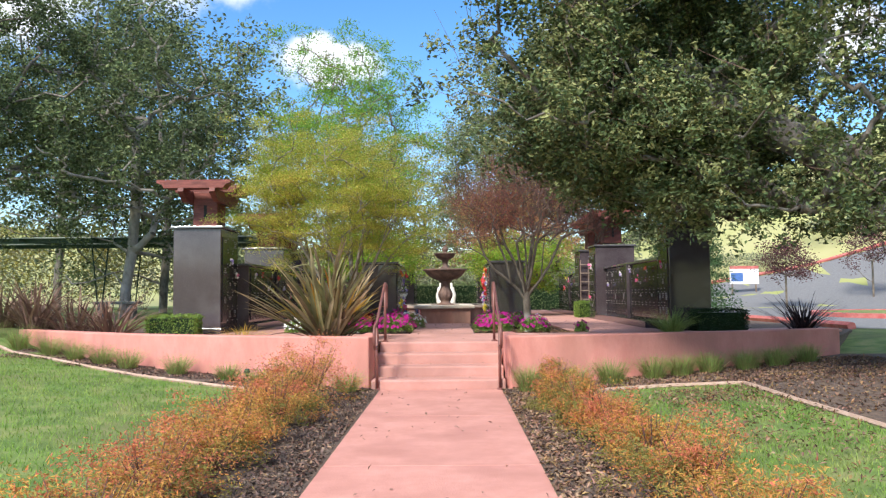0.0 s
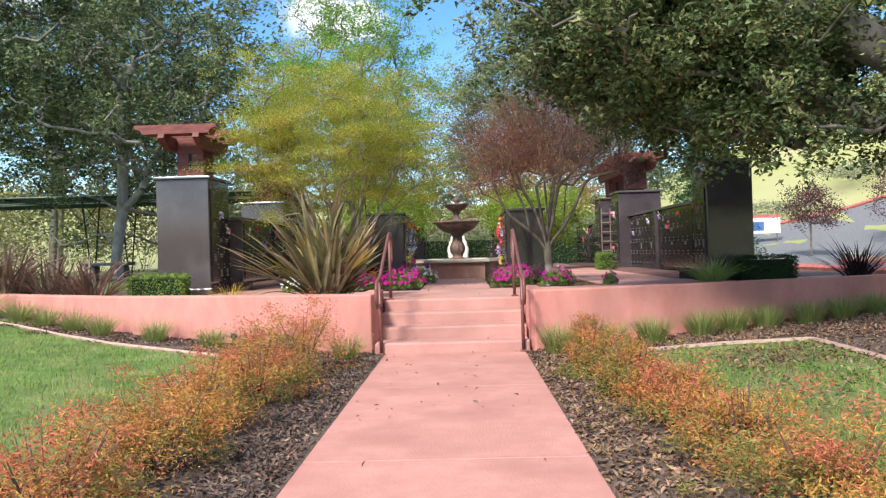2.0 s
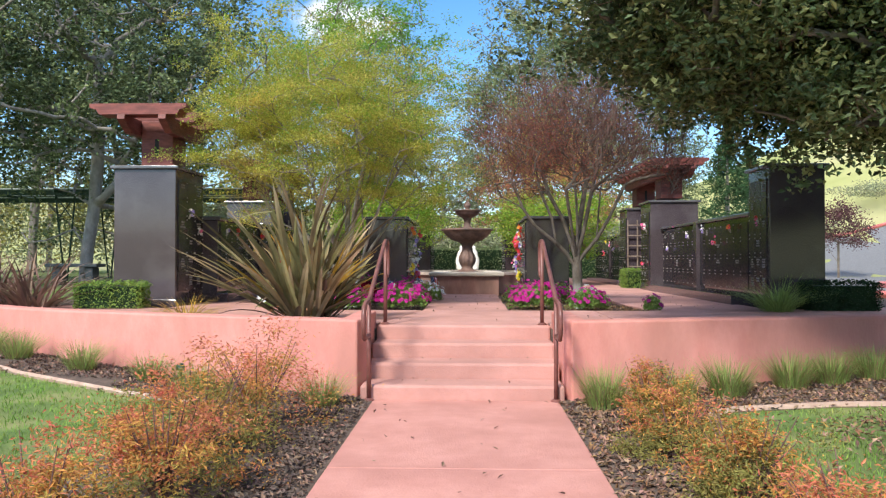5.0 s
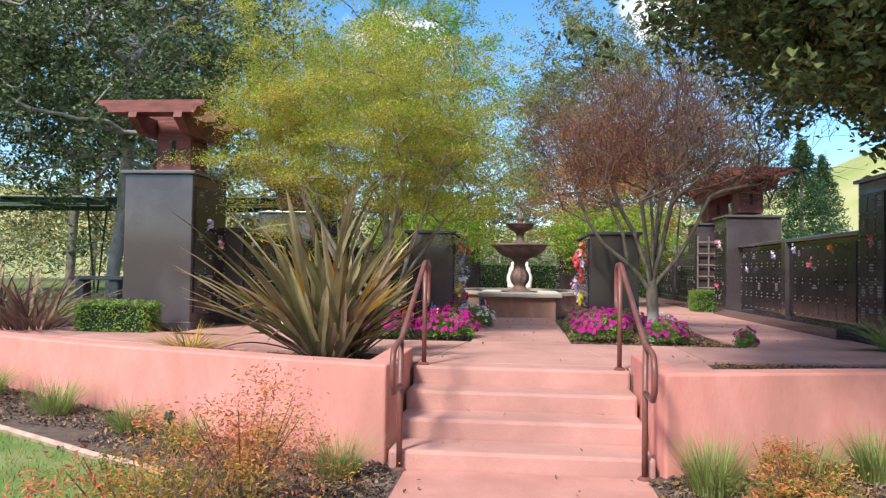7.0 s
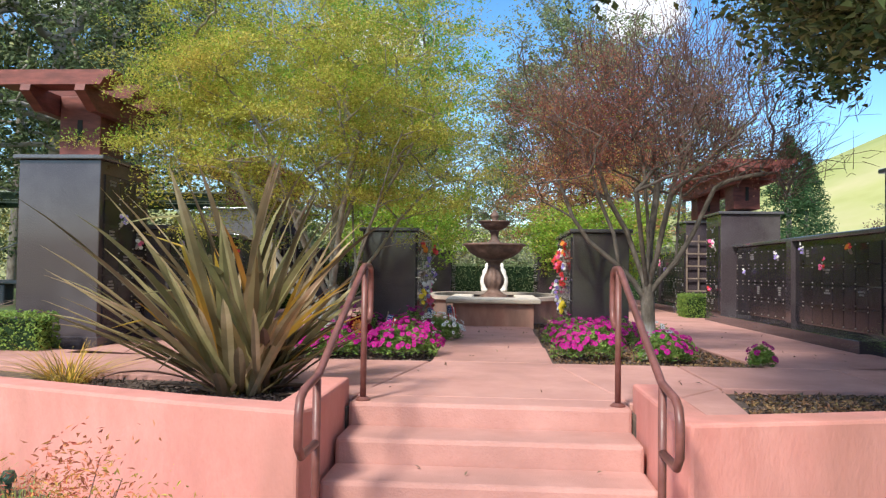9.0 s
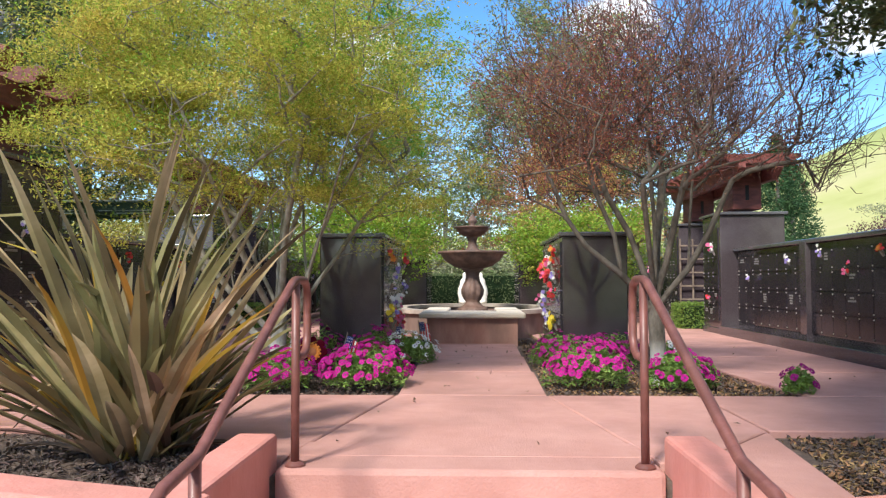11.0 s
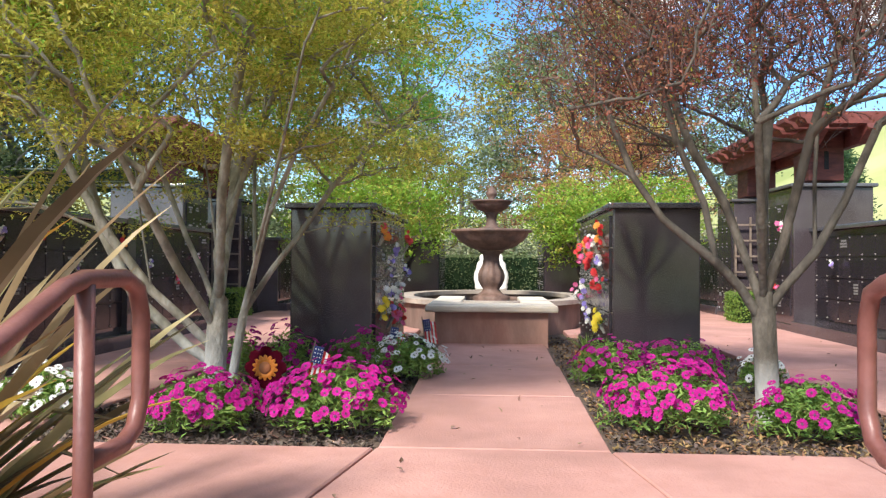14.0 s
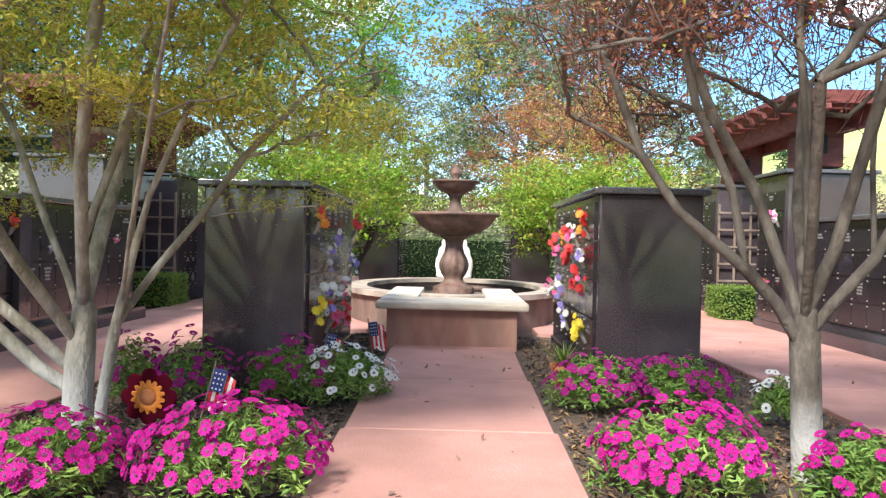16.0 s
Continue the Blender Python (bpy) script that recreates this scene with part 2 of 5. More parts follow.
M["magenta"] = leafy("magenta_petals", [rgb(.36, .005, .17), rgb(.55, .022, .30)], .22, .25, .6)
M["purple"] = leafy("purple_petals", [rgb(.24, .006, .13), rgb(.38, .018, .22)], .22, .2, .7)
M["white"] = leafy("white_petals", [rgb(.74, .73, .72), rgb(.82, .82, .8)], .05, .2, .6)
M["eye"] = material("flower_eye", [rgb(.05, .02, .06), rgb(.12, .05, .1)], 20, .7, 0)
M["bark"] = material("grey_bark", [rgb(.11, .085, .065), rgb(.24, .20, .16)], 7, .9, .7, 40, stretch=(1, 1, .5), stains=rgb(.12, .11, .07), stain_scale=4)
M["bark_white"] = material("grey_bark_limewashed_base", [rgb(.15, .13, .10), rgb(.27, .24, .19), rgb(.40, .37, .31)], 11, .95, 1.0, 55, stretch=(1, 1, .5), stains=rgb(.15, .14, .09), stain_scale=4)
M["bark_red_maple"] = material("dark_bark_limewashed_base", [rgb(.055, .045, .036), rgb(.105, .088, .07), rgb(.18, .155, .125)], 11, .95, 1.0, 55, stretch=(1, 1, .5), stains=rgb(.14, .12, .10), stain_scale=4)
# limewash on the foot of the trunks
for key, foot in (("bark_white", .62), ("bark_red_maple", .42)):
    nt = M[key].node_tree
    sepz, rmp, mxz = nt.nodes.new("ShaderNodeSeparateXYZ"), nt.nodes.new("ShaderNodeMapRange"), nt.nodes.new("ShaderNodeMix")
    mxz.data_type = "RGBA"
    mxz.inputs["B"].default_value = rgb(.48, .47, .45)
    rmp.inputs["From Min"].default_value, rmp.inputs["From Max"].default_value = foot, 0.2
    rmp.inputs["To Min"].default_value, rmp.inputs["To Max"].default_value = 0, .85
    nt.links.new([q for q in nt.nodes if q.type == "TEX_COORD"][0].outputs["Object"], sepz.inputs[0])
    nt.links.new(sepz.outputs["Z"], rmp.inputs["Value"])
    nt.links.new(rmp.outputs["Result"], mxz.inputs["Factor"])
    old = nt.nodes["Principled BSDF"].inputs["Base Color"].links[0].from_socket
    nt.links.new(old, mxz.inputs["A"])
    nt.links.new(mxz.outputs["Result"], nt.nodes["Principled BSDF"].inputs["Base Color"])
M["bark_pale"] = material("pale_grey_bark", [rgb(.20, .18, .16), rgb(.36, .33, .30)], 7, .9, .5, 40, stretch=(1, 1, .5))
M["bark_oak"] = material("oak_bark", [rgb(.07, .055, .045), rgb(.22, .19, .16)], 9, .95, .9, 40, stretch=(1, 1, .4), stains=rgb(.30, .28, .26), stain_scale=3)
M["whitewash"] = material("whitewashed_bark", [rgb(.42, .41, .40), rgb(.58, .57, .55)], 7, .9, .5, 40, stains=rgb(.28, .25, .22), stain_scale=4)
M["dark_twig"] = material("dark_purple_twigs", [rgb(.07, .04, .036), rgb(.15, .085, .07)], 7, .9, .2)
M["twig"] = material("red_twigs", [rgb(.10, .05, .042), rgb(.19, .11, .09)], 7, .9, .2)
M["green_metal"] = material("dark_green_metal", [rgb(.012, .04, .025), rgb(.03, .07, .045)], 20, .5, .1)
M["canopy"] = material("pale_canopy", [rgb(.40, .45, .42), rgb(.58, .62, .58)], 4, .7, .1)
M["stone_bench"] = material("dark_bench_stone", [rgb(.04, .045, .05), rgb(.10, .105, .11)], 60, .4, .1)
M["asphalt"] = material("asphalt", [rgb(.14, .14, .145), rgb(.20, .20, .205)], 8, .9, .4, 200)
M["red_kerb"] = material("red_kerb_paint", [rgb(.45, .10, .09), rgb(.55, .2, .18)], 5, .8, .2)
M["plastic_red"] = material("red_petals", [rgb(.55, .015, .02), rgb(.7, .05, .05)], 20, .6, 0)
M["plastic_yellow"] = material("yellow_petals", [rgb(.75, .55, .02), rgb(.85, .7, .06)], 20, .6, 0)
M["plastic_orange"] = material("orange_petals", [rgb(.70, .20, .02), rgb(.8, .36, .05)], 20, .6, 0)
M["plastic_pink"] = material("pink_petals", [rgb(.70, .06, .22), rgb(.8, .25, .45)], 20, .6, 0)
M["plastic_white"] = material("cream_petals", [rgb(.70, .66, .6), rgb(.8, .78, .74)], 20, .6, 0)
M["plastic_violet"] = material("violet_petals", [rgb(.22, .16, .5), rgb(.4, .3, .65)], 20, .6, 0)
M["plastic_leaf"] = material("artificial_leaf", [rgb(.03, .10, .02), rgb(.07, .17, .03)], 20, .6, 0)
M["terracotta"] = material("terracotta", [rgb(.42, .13, .05), rgb(.55, .2, .08)], 12, .8, .3)
M["maroon"] = material("maroon_cloth", [rgb(.055, .001, .008), rgb(.085, .002, .012)], 20, .95, .1, spec=.1)
M["blue"] = material("navy_cloth", [rgb(.02, .03, .13), rgb(.03, .045, .18)], 20, .8, .1)
M["sign_white"] = material("sign_white", [rgb(.7, .72, .75), rgb(.8, .8, .8)], 8, .6, 0)
M["sign_blue"] = material("sign_blue", [rgb(.05, .12, .35), rgb(.09, .2, .5)], 8, .6, 0)
M["wood"] = material("grey_wood", [rgb(.14, .10, .075), rgb(.25, .19, .15)], 6, .8, .3)


# ---- mesh helpers ----
def add_box(bm, x0, x1, y0, y1, z0, z1, bevel=0.0):
    vs = [bm.verts.new((x, y, z)) for z in (z0, z1) for x, y in ((x0, y0), (x1, y0), (x1, y1), (x0, y1))]
    fs = [(3, 2, 1, 0), (4, 5, 6, 7), (0, 1, 5, 4), (1, 2, 6, 5), (2, 3, 7, 6), (3, 0, 4, 7)]
    faces = [bm.faces.new([vs[i] for i in f]) for f in fs]
    if bevel:
        edges = {e for f in faces for e in f.edges}
        bmesh.ops.bevel(bm, geom=list(edges), offset=bevel, segments=2, affect="EDGES", profile=0.5)
    return bm


def box_bm(*a, **k):
    return add_box(bmesh.new(), *a, **k)


def link_mesh(name, me, mat, parent=None):
    if mat and not me.materials:
        me.materials.append(mat)
    ob = new(name, me)
    if parent:
        ob.parent = parent
    return ob


def part(name, bm, mat, parent=None, label="", smooth=False):
    me = bpy.data.meshes.new(name)
    bmesh.ops.recalc_face_normals(bm, faces=bm.faces)
    bm.to_mesh(me)
    bm.free()
    if smooth:
        me.shade_smooth()
    ob = link_mesh(name, me, mat, parent)
    return tagged(ob, label) if label else ob


def raw(name, V, F, mat, parent=None, smooth=False):
    me = bpy.data.meshes.new(name)
    me.from_pydata(V, [], F)
    if smooth:
        me.shade_smooth()
    ob = link_mesh(name, me, mat, parent)
    if len(F) > 6 and name not in ("trunk", "ground"):
        tagged(ob, kind="stuff")
    return ob


def thing(name, label, category, group="", at=(0, 0, 0), kind=""):
    ob = new(name)
    ob.empty_display_size = 0.2
    ob.location = at
    return tagged(ob, label, category, group, kind)


def prism(bm, outline, z0, z1):
    lo = [bm.verts.new((x, y, z0)) for x, y in outline]
    hi = [bm.verts.new((x, y, z1)) for x, y in outline]
    k = len(outline)
    bm.faces.new(lo[::-1])
    bm.faces.new(hi)
    for i in range(k):
        bm.faces.new((lo[i], lo[(i + 1) % k], hi[(i + 1) % k], hi[i]))
    return bm


def tube_bm(bm, pts, radii, n=8, cap=True):
    pts = [Vector(p) for p in pts]
    if not hasattr(radii, "__len__"):
        radii = [radii] * len(pts)
    rings, prev = [], None
    for i, p in enumerate(pts):
        d = (pts[min(i + 1, len(pts) - 1)] - pts[max(i - 1, 0)]).normalized()
        if prev is None:
            a = d.orthogonal().normalized()
        else:
            a = (prev - d * prev.dot(d))
            a = a.normalized() if a.length > 1e-5 else d.orthogonal().normalized()
        prev = a
        b = d.cross(a)
        rings.append([bm.verts.new(p + (a * math.cos(2 * math.pi * k / n) + b * math.sin(2 * math.pi * k / n)) * radii[i]) for k in range(n)])
    for r, s in zip(rings, rings[1:]):
        for k in range(n):
            bm.faces.new((r[k], r[(k + 1) % n], s[(k + 1) % n], s[k]))
    if cap:
        bm.faces.new(rings[0][::-1])
        bm.faces.new(rings[-1])
    return bm


def lathe(bm, profile, centre=(0, 0), n=40):
    rings = []
    for r, z in profile:
        rings.append([bm.verts.new((centre[0] + max(r, .001) * math.cos(2 * math.pi * k / n), centre[1] + max(r, .001) * math.sin(2 * math.pi * k / n), z)) for k in range(n)])
    for a, b in zip(rings, rings[1:]):
        for k in range(n):
            bm.faces.new((a[k], a[(k + 1) % n], b[(k + 1) % n], b[k]))
    return bm


def leaves(centres, rng, length, width, up=0.5, jitter=0.35, sway=None):
    """Arrays of small folded leaves, four corners each, at the centres."""
    c = np.asarray(centres, float)
    k = len(c)
    d = rng.normal(size=(k, 3))
    d[:, 2] *= 0.6
    if sway is not None:
        d += sway
    d /= np.linalg.norm(d, axis=1)[:, None] + 1e-9
    nrm = rng.normal(size=(k, 3)) * (1 - up) + np.array([0, 0, up * 1.6])
    s = np.cross(d, nrm)
    s /= np.linalg.norm(s, axis=1)[:, None] + 1e-9
    ln = (length * (1 + jitter * rng.uniform(-1, 1, k)))[:, None]
    wd = (width * (1 + jitter * rng.uniform(-1, 1, k)))[:, None]
    nn = np.cross(s, d)
    base, tip = c - d * ln * .5, c + d * ln * .5 - nn * ln * .1
    left, right = c + s * wd * .5 + nn * wd * .2, c - s * wd * .5 + nn * wd * .2
    V = np.stack([base, left, tip, right], 1).reshape(-1, 3)
    F = np.arange(4 * k).reshape(-1, 4)
    return V, F


def blades(base, rng, height, width, lean=0.3, bend=0.5, segs=3, spread=None):
    """Arrays of bent, tapering grass-like blades."""
    b = np.asarray(base, float)
    k = len(b)
    az = rng.uniform(0, 2 * np.pi, k) if spread is None else spread
    out = np.stack([np.cos(az), np.sin(az), np.zeros(k)], 1)
    side = np.stack([-np.sin(az), np.cos(az), np.zeros(k)], 1)
    h = height * rng.uniform(.6, 1.15, k)
    ln = lean * (rng.uniform(.2, 1.2, k) if k > 1 else np.ones(1))
    V = []
    for i in range(segs + 1):
        u = i / segs
        w = width * (1 - u ** 1.6) * (0.55 + 1.2 * u if u < .4 else 1.0)
        up = h * (u - bend * .5 * u * u * ln)
        o = h * (ln * u + bend * ln * u * u)
        c = b + out * o[:, None] + np.array([0, 0, 1.0]) * up[:, None]
        V += [c - side * w / 2, c + side * w / 2]
    V = np.stack(V, 1).reshape(-1, 3)
    step = 2 * (segs + 1)
    quad = np.array([[2 * i, 2 * i + 1, 2 * i + 3, 2 * i + 2] for i in range(segs)])
    F = (np.arange(k)[:, None, None] * step + quad[None]).reshape(-1, 4)
    return V, F


def grow(stems, targets, bias=0.25, steps=4, wobble=0.06, rng=None):
    """A skeleton: each target joins the nearest limb by a curved shoot. Returns nodes, parents and loads."""
    P, par = [], []
    for stem in stems:
        last = -1
        if P and stem[0][2] > stems[0][0][2] + .3:
            last = int(np.argmin([np.linalg.norm(q - np.array(stem[0])) for q in P]))
        for j, p in enumerate(stem):
            P.append(np.array(p, float))
            par.append(last)
            last = len(P) - 1
    order = np.argsort([min(np.linalg.norm(t - q) for q in P) for t in targets])
    tips = []
    for i in order:
        t = np.array(targets[i], float)
        arr = np.array(P)
        d = np.linalg.norm(arr - t, axis=1) + 2.0 * np.maximum(0, arr[:, 2] - t[2] + .1)
        root = np.array([pp < 0 for pp in par])
        d[root] += 50
        j = int(np.argmin(d))
        a, span, last = P[j], t - P[j], j
        for s in range(1, steps + 1):
            u = s / steps
            q = a + span * u
            q[2] += bias * np.linalg.norm(span) * (u - u * u) * -0.6
            if s < steps:
                q = q + rng.normal(size=3) * wobble * np.linalg.norm(span)
            P.append(q)
            par.append(last)
            last = len(P) - 1
        tips.append(last)
    load = np.zeros(len(P))
    for tip in tips:
        load[tip] += 1
    for i in range(len(P) - 1, -1, -1):
        if par[i] >= 0:
            load[par[i]] += load[i]
    return np.array(P), par, np.maximum(load, 1)


def limbs(P, par, load, r_tip, power, r_max, n=8):
    """Tapered frusta along the skeleton as plain lists."""
    V, F = [], []
    rad = np.minimum(r_tip * load ** power, r_max)
    ring = [(math.cos(2 * math.pi * k / n), math.sin(2 * math.pi * k / n)) for k in range(n)]
    for i, p in enumerate(par):
        if p < 0:
            continue
        a, b = Vector(P[p]), Vector(P[i])
        d = b - a
        if d.length < 1e-4:
            continue
        d.normalize()
        e = d.orthogonal().normalized()
        g = d.cross(e)
        ra = min(rad[p], rad[i] * 1.35)
        a = a - d * ra * .3
        s = len(V)
        for c, r in ((a, ra), (b, rad[i])):
            V += [tuple(c + (e * x + g * y) * r) for x, y in ring]
        for k in range(n):
            F.append((s + k, s + (k + 1) % n, s + n + (k + 1) % n, s + n + k))
    return V, F


def shell_points(rng, count, centre, radii, inner=0.45, low=-1.0, lumps=0.25, seed=0.0):
    """Points in an uneven ellipsoid, thicker towards the outside."""
    out = []
    while len(out) < count:
        d = rng.normal(size=3)
        d /= np.linalg.norm(d)
        if d[2] < low:
            continue
        bump_ = 1 + lumps * noise.noise(Vector((d[0] * 1.9 + seed, d[1] * 1.9, d[2] * 1.9))) * 2
        r = rng.uniform(inner ** 2, 1) ** .5 * bump_
        out.append(np.array(centre) + d * r * np.array(radii))
    return np.array(out)


# ---- ground, terrace, steps ----
def smooth(a, b, v):
    t = min(1, max(0, (v - a) / (b - a)))
    return t * t * (3 - 2 * t)


def ground_z(x, y):
    """Height of the open ground: flat by the walk, rising to the sides, hills far off."""
    near = 0.062 * max(0, abs(x) - 1.2) * smooth(2.5, 9.0, y)
    z = min(near, 0.40)
    if y > 11.5 or abs(x) > 7.5:
        z = z + ((0.72 if x < 0 else 0.5) - z) * max(smooth(11.0, 13.5, y) * smooth(5.0, 7.0, abs(x)), smooth(8, 11, abs(x)) * smooth(4, 12, y))
    if abs(x) < 7.5 and 10.8 < y < 36:
        z = min(z, 0.40)
    if x > 9 and y > 14:
        z -= 0.25 * smooth(9, 13, x)
    r = math.hypot(x, y - 10)
    a = math.atan2(x, y)
    side = 0.55 + 1.55 * smooth(0.10, 0.75, a) + 0.35 * smooth(0.2, 0.9, -a)
    side *= 0.4 + 0.6 * smooth(-50, 5, y)
    return z + side * (16 * smooth(42, 130, r) + 26 * smooth(110, 420, r)) + 1.2 * smooth(40, 90, r) * noise.noise(Vector((x * .02, y * .02, 0)))


def axis(near, step, far):
    v, s, out = 0.0, step, [0.0]
    while v < far:
        s = step if v < near else s * 1.22
        v += s
        out.append(v)
    return [-q for q in out[:0:-1]] + out


xs, ys = axis(15, .6, 1600), [q + 8 for q in axis(18, .6, 1600)]
V = [(x, y, ground_z(x, y)) for y in ys for x in xs]
k = len(xs)
F = [(j * k + i, j * k + i + 1, (j + 1) * k + i + 1, (j + 1) * k + i) for j in range(len(ys) - 1) for i in range(k - 1)]
ground = raw("ground", V, F, M["lawn"], smooth=True)
ground.data.materials.append(M["hill"])
for poly in ground.data.polygons:
    if math.hypot(poly.center.x, poly.center.y - 10) > 40:
        poly.material_index = 1
tagged(ground, "green lawn rising to grassy yellow-green hills", "ground", kind="structure")

# the walk: slabs with joints
walk_path = thing("path", "salmon-pink concrete walk leading to steps", "path", kind="structure")
edges_y = [-40, -20, -8, -3.2, -0.7, 1.8, 4.3, 6.75, 9.06]
for a, b in zip(edges_y, edges_y[1:]):
    part("slab", box_bm(-.81, .87, a + .004, b - .004, -.12, .012, bevel=.008), M["walk"], walk_path)

RISE, RUN, Y0 = UP / 4, .422, 9.06
steps = thing("steps", "four salmon-pink concrete steps", "steps", kind="structure")
for i in range(4):
    part("step", box_bm(-.93, .93, Y0 + RUN * i, Y0 + RUN * (i + 1) + (.25 if i == 3 else .0), -.1 + .03 * i, RISE * (i + 1) - .002, bevel=.026), M["floor"], steps)

LEFT = [(-.97, 9.15), (-1.7, 9.36), (-2.4, 9.60), (-3.3, 9.92), (-4.3, 10.32), (-5.2, 10.78), (-6.1, 11.42), (-7.0, 12.08), (-7.9, 12.75)]
RIGHT = [(.99, 9.08), (1.7, 9.26), (2.4, 9.46), (3.2, 9.66), (4.0, 9.86), (4.8, 10.08), (5.6, 10.36), (6.3, 10.65)]


def wall_strip(line, thick, z0, z1, bevel, top=None):
    """A bent wall along a line; thickness to the inner side."""
    n_ = len(line)
    inner = []
    for i in range(n_):
        a, b = Vector(line[max(i - 1, 0)]), Vector(line[min(i + 1, n_ - 1)])
        d = (b - a).normalized()
        nrm = Vector((-d.y, d.x))
        if nrm.y < 0:
            nrm = -nrm
        inner.append(Vector(line[i]) + nrm * thick)
    bm = bmesh.new()
    rows_ = []
    for p, q in zip(line, inner):
        rows_.append([bm.verts.new((p[0], p[1], z0)), bm.verts.new((p[0], p[1], z1)), bm.verts.new((q.x, q.y, z1)), bm.verts.new((q.x, q.y, z0))])
    for r, s in zip(rows_, rows_[1:]):
        for i in range(4):
            bm.faces.new((r[i], r[(i + 1) % 4], s[(i + 1) % 4], s[i]))
    bm.faces.new(rows_[0])
    bm.faces.new(rows_[-1][::-1])
    bmesh.ops.recalc_face_normals(bm, faces=bm.faces)
    sharp = [e for e in bm.edges if len(e.link_faces) == 2 and e.calc_face_angle(0) > 1]
    bmesh.ops.bevel(bm, geom=sharp, offset=bevel, segments=2, affect="EDGES", profile=.5)
    return bm


for nm, line, words in (("wall_left", LEFT, "low curved pink plaster retaining wall"), ("wall_right", RIGHT, "low curved pink plaster retaining wall with scuffs")):
    ob = part(nm, wall_strip(line, .24, -.3, .73, .02), M["stucco"])
    tagged(ob, words, "wall", kind="structure")
# cheek walls beside the steps
for s, nm in ((-1, "wall_cheek_left"), (1, "wall_cheek_right")):
    x0, x1 = sorted((s * .955, s * 1.16))
    ob = part(nm, box_bm(x0, x1, 9.30, 10.50, -.2, .727, bevel=.02), M["stucco"])
    tagged(ob, "pink plaster cheek wall beside the steps", "wall", kind="structure")

# terrace floor: slabs with open joints, beds left free
base_out = [(-.9, 10.4), *[(x, y + .2) for x, y in LEFT[1:]], (-8.2, 16), (-8.2, 36), (8.2, 36), (8.2, 14), *[(x, y + .2) for x, y in RIGHT[:0:-1]], (.9, 10.4)]
terrace = tagged(part("terrace_base", prism(bmesh.new(), base_out, -.2, .545), M["soil"]), "dark mulched planting soil of the terrace", "ground", kind="structure")
floor = thing("floor", "salmon-pink concrete terrace paving with joints", "floor", kind="structure")
QUADS = [[(-.93, 10.62), (.93, 10.62), (.598, 12.78), (-.588, 12.78)]]
for s in (-1, 1):
    QUADS += [
        [(s * .94, 10.51), (s * 1.155, 10.51), (s * 1.16, 10.76), (s * 1.30, 10.78), (s * 1.77, 11.36), (s * 1.77, 12.78), (s * .602, 12.78), (s * .935, 10.64)],
        [(s * 1.785, 11.36), (s * 3.2, 11.36), (s * 3.2, 12.78), (s * 1.785, 12.78)],
        [(s * 3.21, 11.36), (s * 5.3, 12.1), (s * 5.3, 13.35), (s * 3.21, 12.78)],
        [(s * 5.31, 12.1), (s * 7.6, 13.2), (s * 7.6, 14.4), (s * 5.31, 13.35)],
    ]
    for a, b, c0, c1 in ((12.79, 14.4, 2.62, 2.5), (14.41, 16.0, 2.5, 2.5), (16.01, 17.6, 2.5, 2.5), (17.61, 19.2, 2.5, 2.5), (19.21, 21.0, 1.0, 1.0), (21.01, 23.4, 1.6, 1.6), (23.41, 26, 1.6, 1.6), (26.01, 29, 1.6, 1.6), (29.01, 33, 1.6, 1.6)):
        QUADS.append([(s * c0, a), (s * 4.3, a), (s * 4.3, b), (s * c1, b)])
for a, b in ((12.79, 14.38), (14.39, 16.0), (16.01, 17.75), (17.76, 19.2)):
    QUADS.append([(-.58, a), (.60, a), (.62, b), (-.60, b)])
QUADS.append([(1.165, 9.40), (1.56, 9.50), (1.762, 11.33), (1.305, 10.765), (1.165, 10.765)])
QUADS.append([(-1.6, 24.4), (1.6, 24.4), (1.6, 33), (-1.6, 33)])


def slab_bm(outline):
    c = Vector((sum(p[0] for p in outline) / len(outline), sum(p[1] for p in outline) / len(outline)))
    bm = bmesh.new()
    shrunk = [c + (Vector(p) - c) * (1 - .004 / max(.2, (Vector(p) - c).length)) for p in outline]
    prism(bm, [(p.x, p.y) for p in shrunk], .50, UP)
    bmesh.ops.recalc_face_normals(bm, faces=bm.faces)
    top = [e for e in bm.edges if all(v.co.z > UP - .01 for v in e.verts)]
    bmesh.ops.bevel(bm, geom=top, offset=.008, segments=1, affect="EDGES", profile=.5)
    return bm


for q in QUADS:
    part("slab", slab_bm(q), M["floor"], floor)

# edging of the lawns
EDGE_L = [(-2.25, 8.45), (-2.9, 8.66), (-4.2, 9.25), (-5.2, 9.95), (-6.2, 10.75), (-7.6, 11.7), (-9.5, 13.0)]
EDGE_R = [(1.75, 4.6), (1.9, 7.4), (1.98, 8.22), (2.2, 8.36), (3.0, 8.34), (3.85, 8.16), (3.92, 6.9), (4.1, 5.4), (4.5, 3.6)]
for nm, line in (("edging_left", EDGE_L), ("edging_right", EDGE_R)):
    bm = bmesh.new()
    pts = []
    for a, b in zip(line, line[1:]):
        for i in range(4):
            u = i / 4
            x, y = a[0] + (b[0] - a[0]) * u, a[1] + (b[1] - a[1]) * u
            pts.append((x, y, ground_z(x, y) + .015))
    tube_bm(bm, pts, .032, 6)
    tagged(part(nm, bm, M["edging"]), "narrow concrete mow strip along the lawn", "edging", kind="structure")


